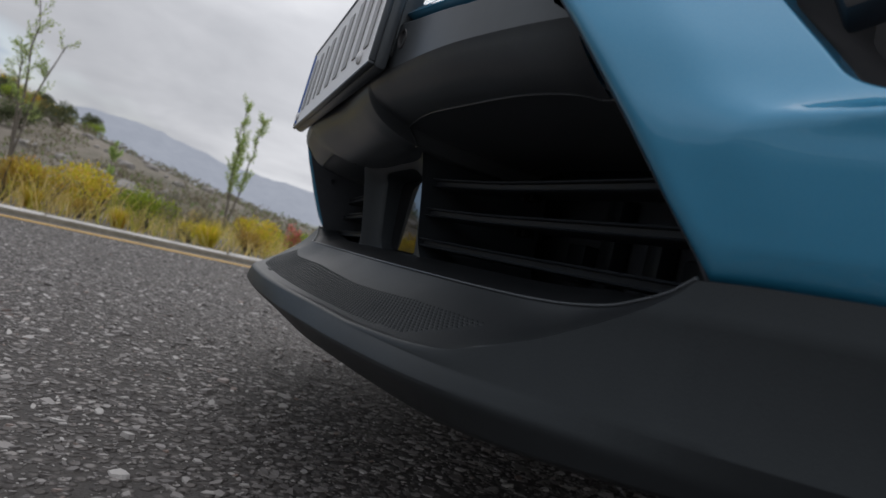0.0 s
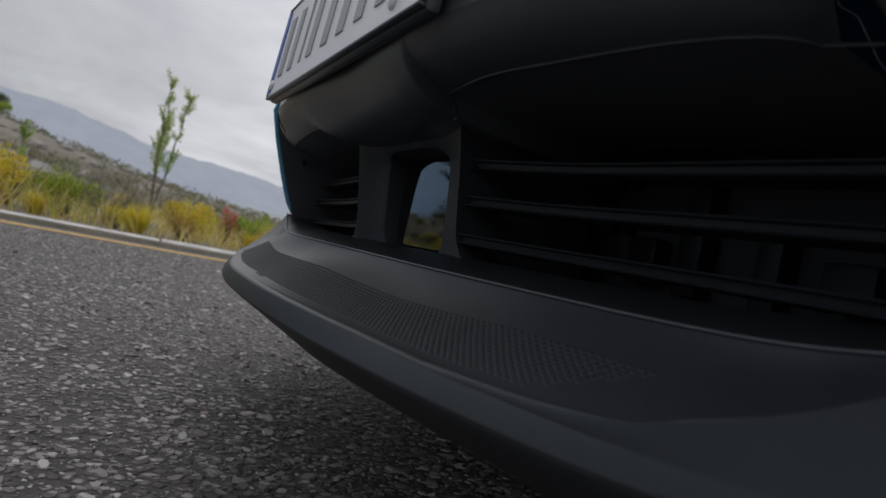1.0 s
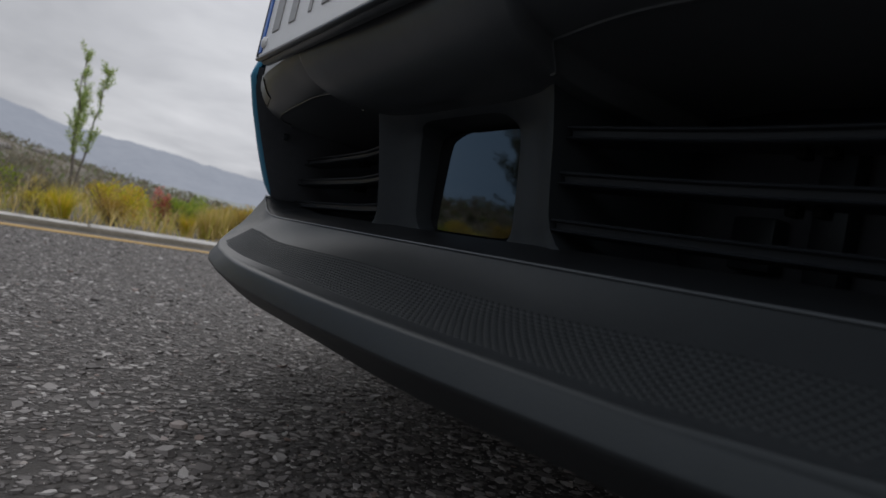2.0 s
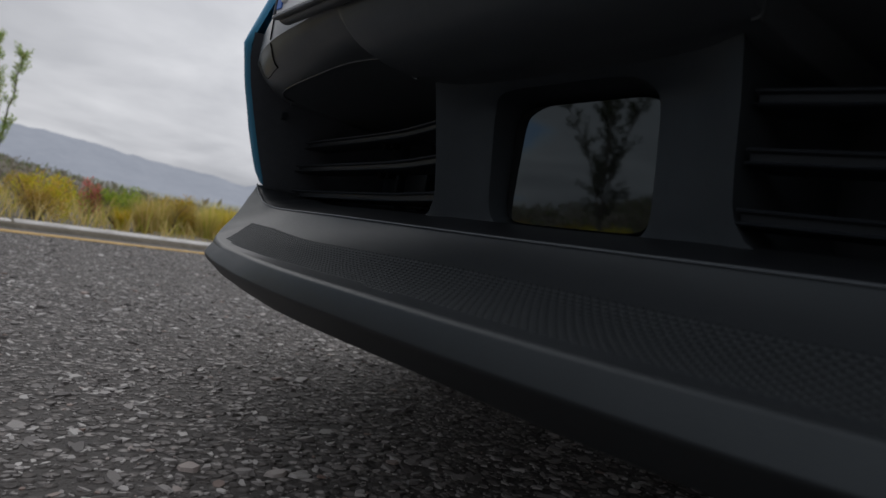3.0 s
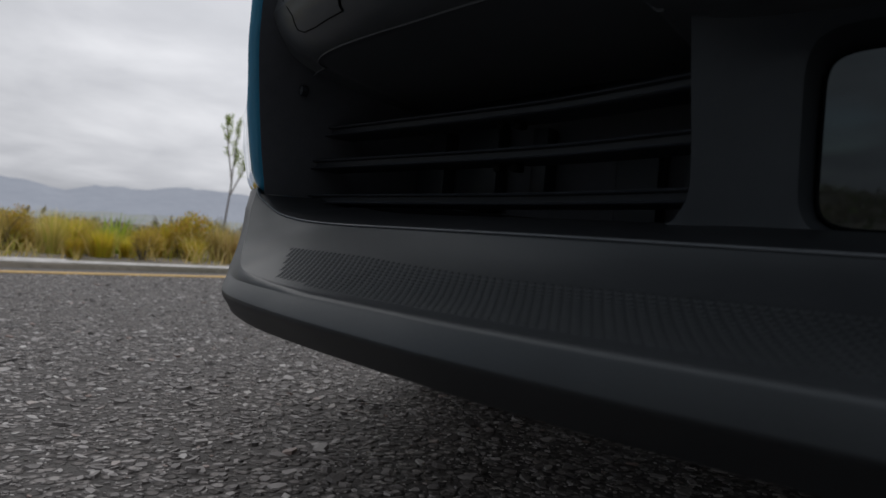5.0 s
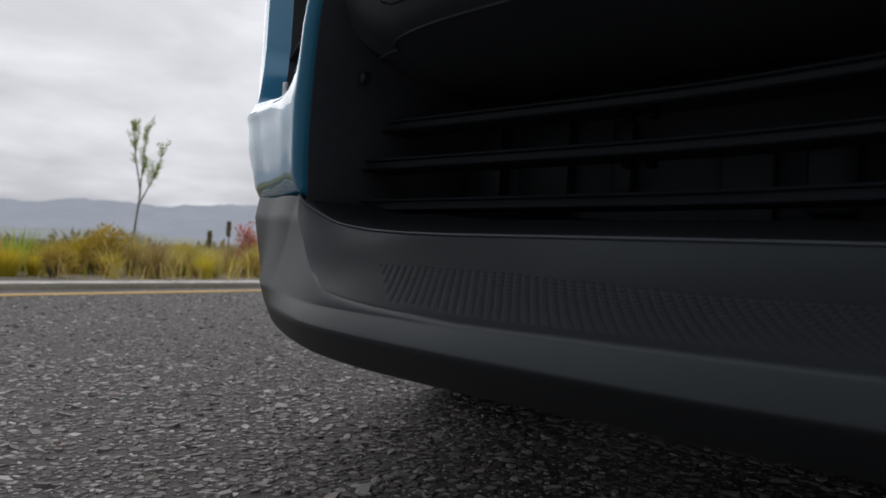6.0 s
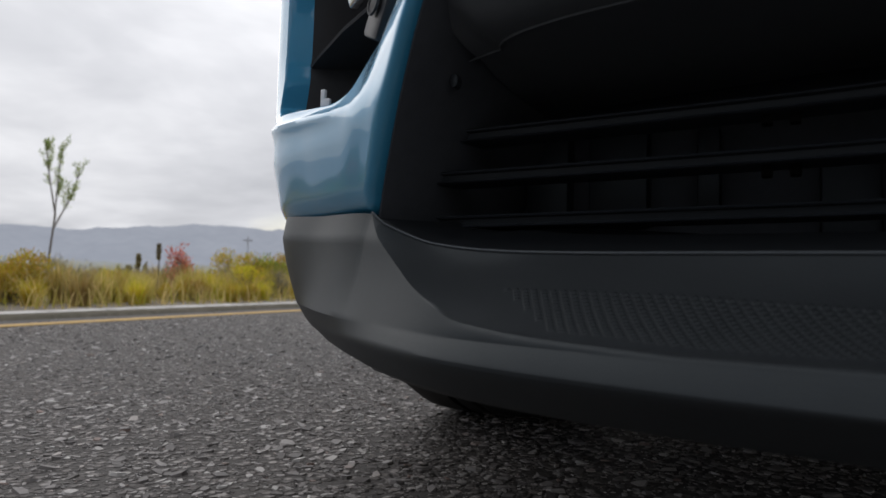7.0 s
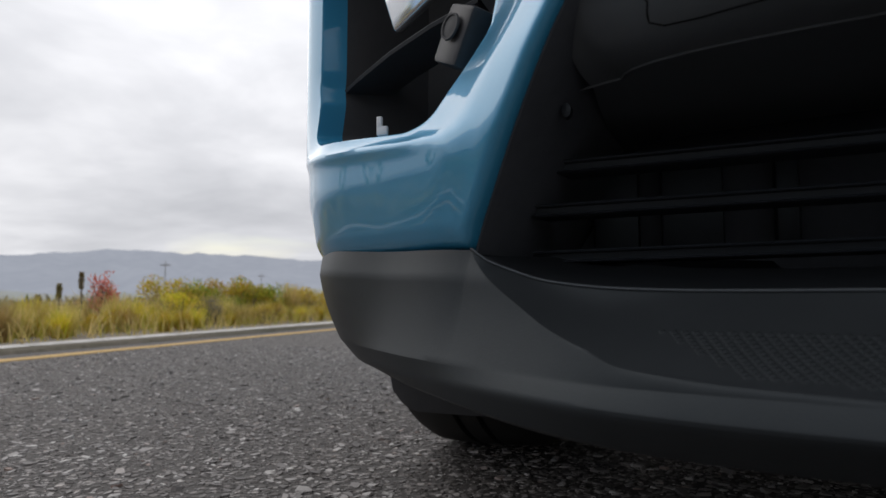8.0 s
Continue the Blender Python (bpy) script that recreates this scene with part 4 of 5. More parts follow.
def build_wheel(x, y, side):
    wheel = empty("wheel", (x, y, 0.33))
    wheel.parent = car
    n = 72
    prof = ((-0.085, 0.215), (-0.098, 0.235), (-0.106, 0.270), (-0.104, 0.300), (-0.094, 0.318), (-0.078, 0.3265), (-0.05, 0.3295), (-0.022, 0.330), (-0.020, 0.323), (-0.014, 0.323), (-0.012, 0.330),
            (0.012, 0.330), (0.014, 0.323), (0.020, 0.323), (0.022, 0.330), (0.05, 0.3295), (0.078, 0.3265), (0.094, 0.318), (0.104, 0.300), (0.106, 0.270), (0.098, 0.235), (0.085, 0.215))
    rows = [[Vector((w, r * math.cos(2 * math.pi * k / n), r * math.sin(2 * math.pi * k / n))) for k in range(n + 1)] for w, r in prof]
    part("tyre", sheet(rows), RUBBER, wheel, "black rubber tyre", sharp=30)
    s = side
    rings = [[Vector((s * w, r * math.cos(2 * math.pi * k / n), r * math.sin(2 * math.pi * k / n))) for k in range(n + 1)] for w, r in ((-0.09, 0.216), (0.086, 0.216), (0.090, 0.210), (0.082, 0.200), (-0.02, 0.19), (-0.09, 0.20))]
    bm = sheet(rings)
    for k in range(5):
        m = Euler((2 * math.pi * k / 5, 0, 0)).to_matrix().to_4x4()
        box((0.022, 0.05, 0.17), (0, 0, 0), 0.006, bm=bm, turn=m @ Matrix.Translation((s * 0.066, 0, 0.112)))
    box((0.03, 0.11, 0.11), (s * 0.066, 0, 0), 0.014, 3, bm=bm)
    part("rim", bm, ALLOY, wheel, "five spoke alloy rim")


def build_shell():
    """The rest of the car: fenders, bonnet, cabin, tail, underbody and wheels."""
    ys = [0.30, 0.33, 0.38, 0.45, 0.55, 0.67, 0.79, 0.89, 0.96, 1.01, 1.06, 1.3, 1.8, 2.4, 2.86, 2.91, 2.96, 3.03, 3.13, 3.25, 3.37, 3.47, 3.54, 3.59, 3.64, 3.85, 4.02, 4.08]
    def arch(y):
        for c in (0.67, 3.25):
            d = abs(y - c)
            if d < 0.375:
                return 0.33 + math.sqrt(max(0.0, 0.375 ** 2 - d * d))
        return 0.21
    def width(y):
        return float(curve((-0.1, 0.3, 0.8, 1.5, 2.6, 3.3, 3.9, 4.2), (0.70, 0.815, 0.865, 0.88, 0.885, 0.88, 0.83, 0.74), y)[0])
    def belt(y):
        return float(curve((-0.1, 0.3, 1.1, 2.5, 4.2), (0.74, 0.82, 0.96, 1.0, 1.02), y)[0])
    def roof(y):
        return float(curve((-0.1, 0.3, 1.05, 1.25, 1.9, 2.6, 3.5, 3.95, 4.2), (0.80, 0.88, 1.02, 1.12, 1.52, 1.57, 1.50, 1.20, 1.03), y)[0])
    rows = []
    for y in ys:
        w, b, zb, rf = width(y), belt(y), arch(y), roof(y)
        cab = min(1.0, max(0.0, (rf - b - 0.06) / 0.3))
        wt = w - 0.06 - 0.22 * cab
        half = [(w - 0.10, zb + 0.006), (w - 0.012, zb + 0.002), (w, zb + 0.012), (w + 0.004, max(zb + 0.02, 0.45)), (w + 0.002, max(zb + 0.03, 0.72)), (w - 0.03, b - 0.02), (w - 0.05, b), (wt + 0.02, b + (rf - b) * 0.75), (wt - 0.08, b + (rf - b) * 0.95), (wt * 0.5, rf), (0, rf + 0.012)]
        rows.append([Vector((-x, y, z)) for x, z in half] + [Vector((x, y, z)) for x, z in half[-2::-1]])
    bm = sheet(rows)
    bm.faces.new([bm.verts.new(p) for p in rows[-1]])
    part("body_shell", bm, PAINT, car, "light blue painted car body", sharp=40)
    # bonnet front that closes the nose
    rows = []
    for f in np.linspace(0, 1, 9):
        row = []
        for k in range(41):
            e, _ = panel_edge(0.66)
            a = (-1 + 2 * k / 40) * (LAST - 1)
            p = polar(a, float(curve(*BEAM_R, abs(a))[0]) - 0.075 if abs(a) < e else float(curve(*PANEL_R, abs(a))[0]) - 0.04, 0.66)
            q = Vector((p.x * 0.96, 0.36, 0.885 - 0.06 * (p.x / 0.85) ** 2))
            row.append(Vector((p.x + (q.x - p.x) * f, p.y + (q.y - p.y) * f ** 1.2, p.z + (q.z - p.z) * f ** 0.7)))
        rows.append(row)
    part("bonnet", sheet(rows), PAINT, car, "light blue painted bonnet", sharp=50)
    # side windows and windscreen, a few millimetres proud
    for s in (-1, 1):
        bm = bmesh.new()
        vs = [bm.verts.new((s * x, y, z)) for x, y, z in ((0.838, 1.45, 1.02), (0.842, 3.35, 1.06), (0.70, 3.25, 1.42), (0.66, 2.2, 1.49), (0.69, 1.85, 1.42))]
        f = bm.faces.new(vs)
        bmesh.ops.solidify(bm, geom=[f], thickness=0.012)
        part("side_window", bm, CAR_GLASS, car, "dark tinted side window", smooth=False)
    bm = bmesh.new()
    f = bm.faces.new([bm.verts.new(v) for v in ((-0.66, 1.22, 1.13), (0.66, 1.22, 1.13), (0.54, 1.84, 1.52), (-0.54, 1.84, 1.52))])
    bmesh.ops.solidify(bm, geom=[f], thickness=0.012)
    part("windscreen", bm, CAR_GLASS, car, "sloping dark windscreen", smooth=False)
    # underbody tray
    bm = box((1.14, 3.9, 0.05), (0, 2.05, 0.215), 0.01)
    box((1.10, 0.50, 0.03), (0, 0.28, 0.195), 0.01, bm=bm)
    part("underbody", bm, DARK_PLASTIC, car, "dark underbody tray")
    for s in (-1, 1):
        rows = []
        for k in range(13):
            x = s * (0.585 + 0.125 * k / 12)
            y = 0.245 + 0.012 * (k / 12) ** 2
            low = 0.113 + 0.020 * max(0.0, (k - 9) / 3) ** 2
            rows.append([Vector((x, y + 0.008, 0.19)), Vector((x, y + 0.008, low + 0.004)), Vector((x, y + 0.005, low)), Vector((x, y + 0.001, low)), Vector((x, y - 0.001, low + 0.004)), Vector((x, y - 0.006, 0.15)), Vector((x, y - 0.010, 0.19))])
        bm = sheet(rows)
        for r in (rows[0], rows[-1]):
            bm.faces.new([bm.verts.new(p) for p in r])
        part("air_deflector", bm, DARK_PLASTIC, car, "black flap under the bumper before the wheel", sharp=30)
        for y in (0.67, 3.25):
            rows = []
            for x in (0.80, 0.56):
                rows.append([Vector((s * x, y + 0.372 * math.cos(t), 0.33 + 0.372 * math.sin(t))) for t in (math.pi * (-0.12 + 1.24 * k / 32) for k in range(33))])
            rows.append([Vector((s * 0.56, y + 0.02 * math.cos(t), 0.40)) for t in (math.pi * k / 32 for k in range(33))])
            part("wheel_arch_liner", sheet(rows), DARK_PLASTIC, car, "black wheel arch liner")
            build_wheel(s * (0.80 - 0.106), y, s)


build_lip()
for s in (1, -1):
    build_recess_things(build_corner(s), s)
build_beam()
build_grille()
build_radar()
build_plate()
build_shell()

# ---------------------------------------------------------------- plants and stones


def leaf(verts, faces, p, d, n, length, wide):
    """A folded leaf of two triangles and a tip."""
    s = d.cross(n).normalized() * wide * 0.5
    k = len(verts)
    verts += [p, p + d * length * 0.45 + s, p + d * length, p + d * length * 0.45 - s]
    faces += [(k, k + 1, k + 2), (k, k + 2, k + 3)]


def unit(rng, up=0.0):
    v = Vector((rng.gauss(0, 1), rng.gauss(0, 1), rng.gauss(0, 1) + up))
    return v.normalized() if v.length > 1e-6 else Vector((0, 0, 1))


def stems_mesh(rng, h, r, count):
    bm = bmesh.new()
    for _ in range(count):
        a, q = rng.uniform(0, 6.283), r * math.sqrt(rng.random())
        tip = Vector((q * math.cos(a), q * math.sin(a), h * rng.uniform(0.55, 0.95)))
        mid = tip * 0.5 + Vector((rng.uniform(-1, 1), rng.uniform(-1, 1), 0)) * r * 0.15
        mid.z = tip.z * 0.55
        tube([(mid.x * 0.05, mid.y * 0.05, -0.03), mid, tip], [0.006, 0.004, 0.002], 4, bm)
    return bm


def shrub(name, seed, h, r, count, size, slim, mat, label, category, spikes=0.0):
    """A low bush: thin stems and a crown of small leaves with an uneven outline."""
    rng = random.Random(seed)
    top = empty(name)
    part("stem", stems_mesh(rng, h, r, 16), BARK, top)
    verts, faces = [], []
    lumps = [(Vector((rng.uniform(-0.7, 0.7) * r, rng.uniform(-0.7, 0.7) * r, h * rng.uniform(0.35, 0.8))), rng.uniform(0.3, 0.55)) for _ in range(9)]
    for _ in range(count):
        c, q = rng.choice(lumps)
        o = unit(rng, 0.25)
        p = c + Vector((o.x * r * q, o.y * r * q, o.z * h * q * 0.75)) * rng.uniform(0.45, 1.08)
        if p.z < 0.01:
            p.z = rng.uniform(0.01, h * 0.3)
        d = (o + Vector((0, 0, 0.35 + spikes))).normalized()
        leaf(verts, faces, p, (d + unit(rng) * 0.55).normalized(), unit(rng), size * rng.uniform(0.6, 1.4), size * slim * rng.uniform(0.7, 1.3))
    mesh_object("foliage", verts, faces, mat, top, smooth=False)
    tagged(top, label, category)
    return top


def tuft(name, seed, h, r, count, mat, label, wide=0.003, droop=0.35):
    """A clump of long narrow blades."""
    rng = random.Random(seed)
    top = empty(name)
    verts, faces = [], []
    for _ in range(count):
        a, q = rng.uniform(0, 6.283), r * 0.35 * math.sqrt(rng.random())
        p = Vector((q * math.cos(a), q * math.sin(a), -0.01))
        out = Vector((math.cos(a), math.sin(a), 0))
        hh = h * rng.uniform(0.5, 1.05)
        lean = r * rng.uniform(0.1, 0.9)
        s = Vector((-out.y, out.x, 0)) * wide * rng.uniform(0.6, 1.3)
        m1, m2 = p + out * lean * 0.25 + Vector((0, 0, hh * 0.55)), p + out * lean * (0.6 + droop) + Vector((0, 0, hh))
        k = len(verts)
        verts += [p - s, p + s, m1 + s * 0.8, m1 - s * 0.8, m2]
        faces += [(k, k + 1, k + 2, k + 3), (k + 3, k + 2, k + 4)]
    mesh_object("foliage", verts, faces, mat, top, smooth=False)
    tagged(top, label, "grass tuft")
    return top


def sapling(name, seed, h, spread_, label, forks=2, low=0.45, dense=1.0, mat=None, split=0.0, upright=0.9, size=0.045):
    """A slender young tree: a trunk that forks at a part of its height, short limbs, loose leafy clumps."""
    rng = random.Random(seed)
    top = empty(name)
    bm = bmesh.new()
    verts, faces = [], []
    turn = rng.uniform(0, 6.283)
    for f in range(forks):
        a = turn + 6.283 * f / forks + rng.uniform(-0.4, 0.4)
        lean = spread_ * rng.uniform(0.75, 1.15) * (0.5 if f == 0 and split == 0 else 1.0)
        tall = h * (1.0 if f == 0 else rng.uniform(0.78, 0.95))
        pts = []
        for k in range(9):
            q = k / 8
            g = max(0.0, q - split) / (1 - split)
            out = lean * h * 0.35 * (g ** 0.8 if split else g * g)
            shake = 0.012 * h * g
            pts.append(Vector((math.cos(a) * out + rng.uniform(-1, 1) * shake, math.sin(a) * out + rng.uniform(-1, 1) * shake, tall * q - 0.02)))
        tube(pts, [0.007 * h * (1 - 0.8 * k / 8) + 0.003 for k in range(9)], 6, bm)
        for k in range(int(13 * dense)):
            q = rng.uniform(low, 0.99)
            i = min(7, int(q * 8))
            base = pts[i].lerp(pts[i + 1], q * 8 - i)
            d = (unit(rng) * 0.8 + Vector((0, 0, upright))).normalized()
            ln = h * rng.uniform(0.07, 0.17) * (1.25 - q * 0.6)
            tip = base + d * ln
            tube([base, base.lerp(tip, 0.5) + unit(rng) * 0.01, tip], [0.004, 0.003, 0.0015], 4, bm)
            for _ in range(46):
                p = base.lerp(tip, rng.uniform(0.15, 1.1)) + unit(rng) * h * 0.022 * rng.random()
                leaf(verts, faces, p, (d * 0.8 + unit(rng) * 0.7).normalized(), unit(rng), size * rng.uniform(0.6, 1.3), size * 0.31)
    part("trunk", bm, BARK, top)
    mesh_object("foliage", verts, faces, mat or LEAF_TREE, top, smooth=False)
    tagged(top, label, "tree")
    return top


def put(kind, x, y, scale=1.0, turn=0.0):
    """A copy of a plant, standing on the ground."""
    c = copy_thing(kind, Matrix.Translation((x, y, height(x, y) - 0.005)) @ Euler((0, 0, turn)).to_matrix().to_4x4() @ Matrix.Scale(scale, 4))
    return c


def build_plants():
    rng = random.Random(21)
    kinds = {
        "olive": shrub("shrub", 1, 0.30, 0.21, 2600, 0.022, 0.34, LEAF_OLIVE, "low olive brown bush on the dry verge", "bush"),
        "yellow": shrub("shrub", 2, 0.33, 0.22, 2600, 0.024, 0.34, LEAF_YELLOW, "yellow green bush on the dry verge", "bush", 0.3),
        "green": shrub("shrub", 3, 0.30, 0.21, 2600, 0.024, 0.36, LEAF_GREEN, "fresh green leafy bush on the verge", "bush", 0.3),
        "silver": shrub("shrub", 4, 0.33, 0.21, 2200, 0.032, 0.14, LEAF_SILVER, "pale silvery bush with fine leaves on the verge", "bush", 0.9),
        "red": shrub("shrub", 5, 0.34, 0.08, 900, 0.030, 0.36, LEAF_RED, "slender bush with red leaves on the verge", "bush", 0.5),
        "hill": shrub("shrub", 9, 0.32, 0.24, 1500, 0.034, 0.42, LEAF_DARK, "dark green bush on the stony hillside", "bush"),
        "dry": tuft("grass_tuft", 6, 0.40, 0.24, 420, STRAW, "tall dry straw coloured grass tuft"),
        "fresh": tuft("grass_tuft", 7, 0.30, 0.22, 60, LEAF_GREEN, "green spiky tuft with stiff blades", 0.008, 0.1),
        "gold": tuft("grass_tuft", 8, 0.32, 0.22, 480, LEAF_YELLOW, "yellow green grass tuft on the verge", 0.003),
    }
    used = set()

    def stand(kind, x, y, scale=1.0):
        ob = kinds[kind]
        if kind not in used:
            used.add(kind)
            ob.matrix_basis = Matrix.Translation((x, y, height(x, y) - 0.005)) @ Matrix.Scale(scale, 4)
            return
        put(ob, x, y, scale / ob.scale[0], rng.uniform(0, 6.28))

    rows = (("olive", -4.40, -1.42, 0.99), ("yellow", -4.35, -1.20, 0.88), ("yellow", -4.5, -0.92, 1.09), ("green", -4.35, -0.57, 0.95), ("silver", -4.4, -0.30, 0.95), ("dry", -4.5, -0.12, 0.61),
            ("yellow", -4.25, 0.17, 0.80), ("red", -4.7, 0.52, 0.82), ("green", -4.7, 0.70, 0.82), ("dry", -4.4, 0.9, 0.69), ("olive", -4.5, 1.02, 0.81), ("dry", -4.3, 1.2, 0.72), ("gold", -4.4, 1.35, 0.81),
            ("fresh", -4.4, 1.55, 0.81), ("fresh", -4.7, 1.75, 0.99), ("gold", -4.4, 1.9, 0.81), ("yellow", -4.5, 2.12, 0.95), ("dry", -4.3, 2.3, 0.77), ("silver", -4.5, 2.52, 0.81), ("gold", -4.5, 2.8, 0.90),
            ("olive", -4.1, 3.18, 0.54), ("red", -4.7, 3.57, 1.2), ("yellow", -4.75, 4.35, 1.2), ("green", -4.75, 4.68, 1.2), ("yellow", -4.7, 5.0, 1.25), ("green", -4.6, 5.35, 1.3), ("dry", -4.4, 3.4, 0.77), ("gold", -4.5, 3.7, 0.81), ("yellow", -4.4, 4.1, 0.85), ("dry", -4.5, 4.5, 0.81), ("green", -4.6, 4.9, 0.90))
    for k in rows:
        stand(*k)
    for k in range(70):
        stand(rng.choice(("dry", "dry", "gold", "dry", "gold", "silver")), -4.5 + rng.uniform(-0.45, 0.35), 1.1 + 5.0 * k / 70 + rng.uniform(-0.05, 0.05), rng.uniform(0.42, 0.72))
    y = 5.2
    while y < 17:
        stand(rng.choice(("dry", "gold", "yellow", "olive", "dry", "green")), -4.5 + rng.uniform(-0.3, 0.3), y, rng.uniform(0.85, 1.2))
        y += rng.uniform(0.2, 0.36)
    for k in range(56):
        stand(rng.choice(("dry", "gold", "olive", "gold", "dry", "yellow")), -4.0 + rng.uniform(-0.14, 0.14), -2.0 + 0.28 * k + rng.uniform(-0.1, 0.1), rng.uniform(0.4, 0.62))
    y = -1.7
    while y > -8:
        stand(rng.choice(("olive", "yellow", "olive", "green", "dry")), -4.4 + rng.uniform(-0.3, 0.3), y, rng.uniform(0.6, 0.9))
        y -= rng.uniform(0.3, 0.5)
    for _ in range(90):
        stand(rng.choice(("olive", "dry", "gold", "silver", "green", "olive", "yellow")), rng.uniform(-9.5, -5.0), rng.uniform(-7, 17), rng.uniform(0.45, 0.75))
    for _ in range(80):
        kind, x, y, size = rng.choice(("hill", "hill", "olive", "green")), rng.uniform(-62, -26), rng.uniform(-34, -8), rng.uniform(2.0, 4.6)
        stand(kind, x, y, size * (0.5 if y < -16 else 1.0))
    # the other verge, ahead of the car and beyond the far lane
    for _ in range(40):
        kind, x, y, size = rng.choice(("olive", "dry", "green", "olive", "yellow")), rng.uniform(-24, -11), rng.uniform(-22, -1.5), rng.uniform(0.9, 1.7)
        stand(kind, x, y, size * (0.5 if y < -4.5 else 1.0))
    for _ in range(30):
        stand(rng.choice(("olive", "dry", "green", "gold")), rng.uniform(6.6, 12), rng.uniform(-14, 12), rng.uniform(1.0, 2.2))

    for args, at in (((("sapling_tree"), 31, 2.45, 0.42, "slender young tree with a few leafy limbs", 3), (-9.3, -2.6)),
                     ((("sapling_tree"), 32, 1.95, 0.30, "thin upright sapling with bare stems and sparse leaves", 3, 0.36, 1.7, None, 0.04, 1.5), (-9.3, 0.15)),
                     ((("sapling_tree"), 33, 2.15, 0.34, "thin bare stemmed sapling with a leafy top", 3, 0.66, 0.8, None, 0.52, 1.8), (-9.3, 5.4)),
                     ((("sapling_tree"), 34, 0.85, 0.3, "small green sapling on the slope", 1), (-8.6, -1.35)),
                     ((("leafy_tree"), 35, 3.6, 0.9, "young tree with loose dark foliage", 3, 0.12, 2.4, LEAF_DARK, 0.0, 0.9, 0.10), (-12.0, -6.2)),
                     ((("leafy_tree"), 36, 4.4, 1.0, "tall young tree with loose dark foliage", 4, 0.12, 2.4, LEAF_DARK, 0.0, 0.9, 0.10), (-11.0, -8.6)),
                     ((("leafy_tree"), 37, 4.0, 1.0, "broad young tree with loose dark foliage", 4, 0.15, 2.4, LEAF_DARK, 0.0, 0.9, 0.10), (-9.6, -11.5))):
        t = sapling(*args)
        x, y = at
        t.location = (x, y, height(x, y))
        if args[1] == 33:
            t.rotation_euler = (radians(-6), 0, 0)      # blown over a little
        elif args[1] == 32:
            t.rotation_euler = (0, 0, math.pi)

    # stiff brown flower spikes that stand above the grass
    def spike(seed, h):
        sr = random.Random(seed)
        top = empty("flower_spike")
        part("stem", tube([(0, 0, -0.02), (0.006, 0.0, h * 0.5), (0.0, 0.004, h)], [0.006, 0.005, 0.004], 6), BARK, top)
        verts, faces = [], []
        for _ in range(500):
            z = h * sr.uniform(0.70, 1.0)
            o = unit(sr)
            q = 0.013 * math.sin(math.pi * min(1.0, (z / h - 0.65) / 0.4)) ** 0.5
            leaf(verts, faces, Vector((o.x * q, o.y * q, z)), (Vector((o.x, o.y, 0.8)) + unit(sr) * 0.4).normalized(), unit(sr), 0.014, 0.006)
        mesh_object("flower_head", verts, faces, SPIKE, top, smooth=False)
        return tagged(top, "brown flower spike on a stiff stem in the grass", "flower")
    for seed, y, h in ((41, 3.365, 0.43), (42, 3.18, 0.345)):
        spike(seed, h).location = (-4.7, y, height(-4.7, y))

    # carpet of fine grass and litter on the verge
    verts, faces = [], []
    for _ in range(30000):
        x = EDGE - 0.68 - abs(rng.gauss(0, 1)) * 2.3
        y = rng.uniform(-9, 19)
        if x < -12:
            continue
        dens = noise.noise((x * 1.1, y * 1.1, 5.0))
        if dens < -0.28:
            continue
        hh = rng.uniform(0.06, 0.24) * (1.0 + 0.8 * dens) * min(1.0, 0.45 + (EDGE - 0.62 - x) * 1.2)
        a = rng.uniform(0, 6.283)
        p = Vector((x, y, height(x, y) - 0.01))
        s = Vector((math.cos(a), math.sin(a), 0)) * rng.uniform(0.0015, 0.004)
        d = Vector((rng.uniform(-0.5, 0.5), rng.uniform(-0.5, 0.5), 1)) * hh
        k = len(verts)
        verts += [p - s, p + s, p + d * 0.6 + s * 0.7, p + d * 0.6 - s * 0.7, p + d + Vector((d.x, d.y, -0.1 * hh)) * 0.5]
        faces += [(k, k + 1, k + 2, k + 3), (k + 3, k + 2, k + 4)]
    g = mesh_object("grass", verts, faces, STRAW, smooth=False)
    tagged(g, "dry straw coloured grass along the verge", "grass", kind="stuff")

    # low scrub over the hillside
    verts, faces = [], []
    for _ in range(1500):
        x, y = rng.uniform(-66, -11), rng.uniform(-30, 16)
        if noise.noise((x * 0.12, y * 0.12, 9.0)) < -0.25:
            continue
        r, hh = rng.uniform(0.2, 0.75), rng.uniform(0.15, 0.5)
        base = Vector((x, y, height(x, y)))
        for _ in range(34):
            o = unit(rng, 0.4)
            p = base + Vector((o.x * r, o.y * r, abs(o.z) * hh))
            leaf(verts, faces, p, (o + unit(rng) * 0.6).normalized(), unit(rng), rng.uniform(0.10, 0.26), rng.uniform(0.05, 0.11))
    for _ in range(900):
        x, y = rng.uniform(-70, -6), rng.uniform(-105, -30)
        r, hh = rng.uniform(0.5, 1.6), rng.uniform(0.3, 1.0)
        base = Vector((x, y, height(x, y)))
        for _ in range(30):
            o = unit(rng, 0.4)
            p = base + Vector((o.x * r, o.y * r, abs(o.z) * hh))
            leaf(verts, faces, p, (o + unit(rng) * 0.6).normalized(), unit(rng), rng.uniform(0.3, 0.7), rng.uniform(0.14, 0.3))
    g = mesh_object("hillside_scrub", verts, faces, SCRUB, smooth=False)
    tagged(g, "low grey brown scrub over the stony hillside", "scrub", kind="stuff")

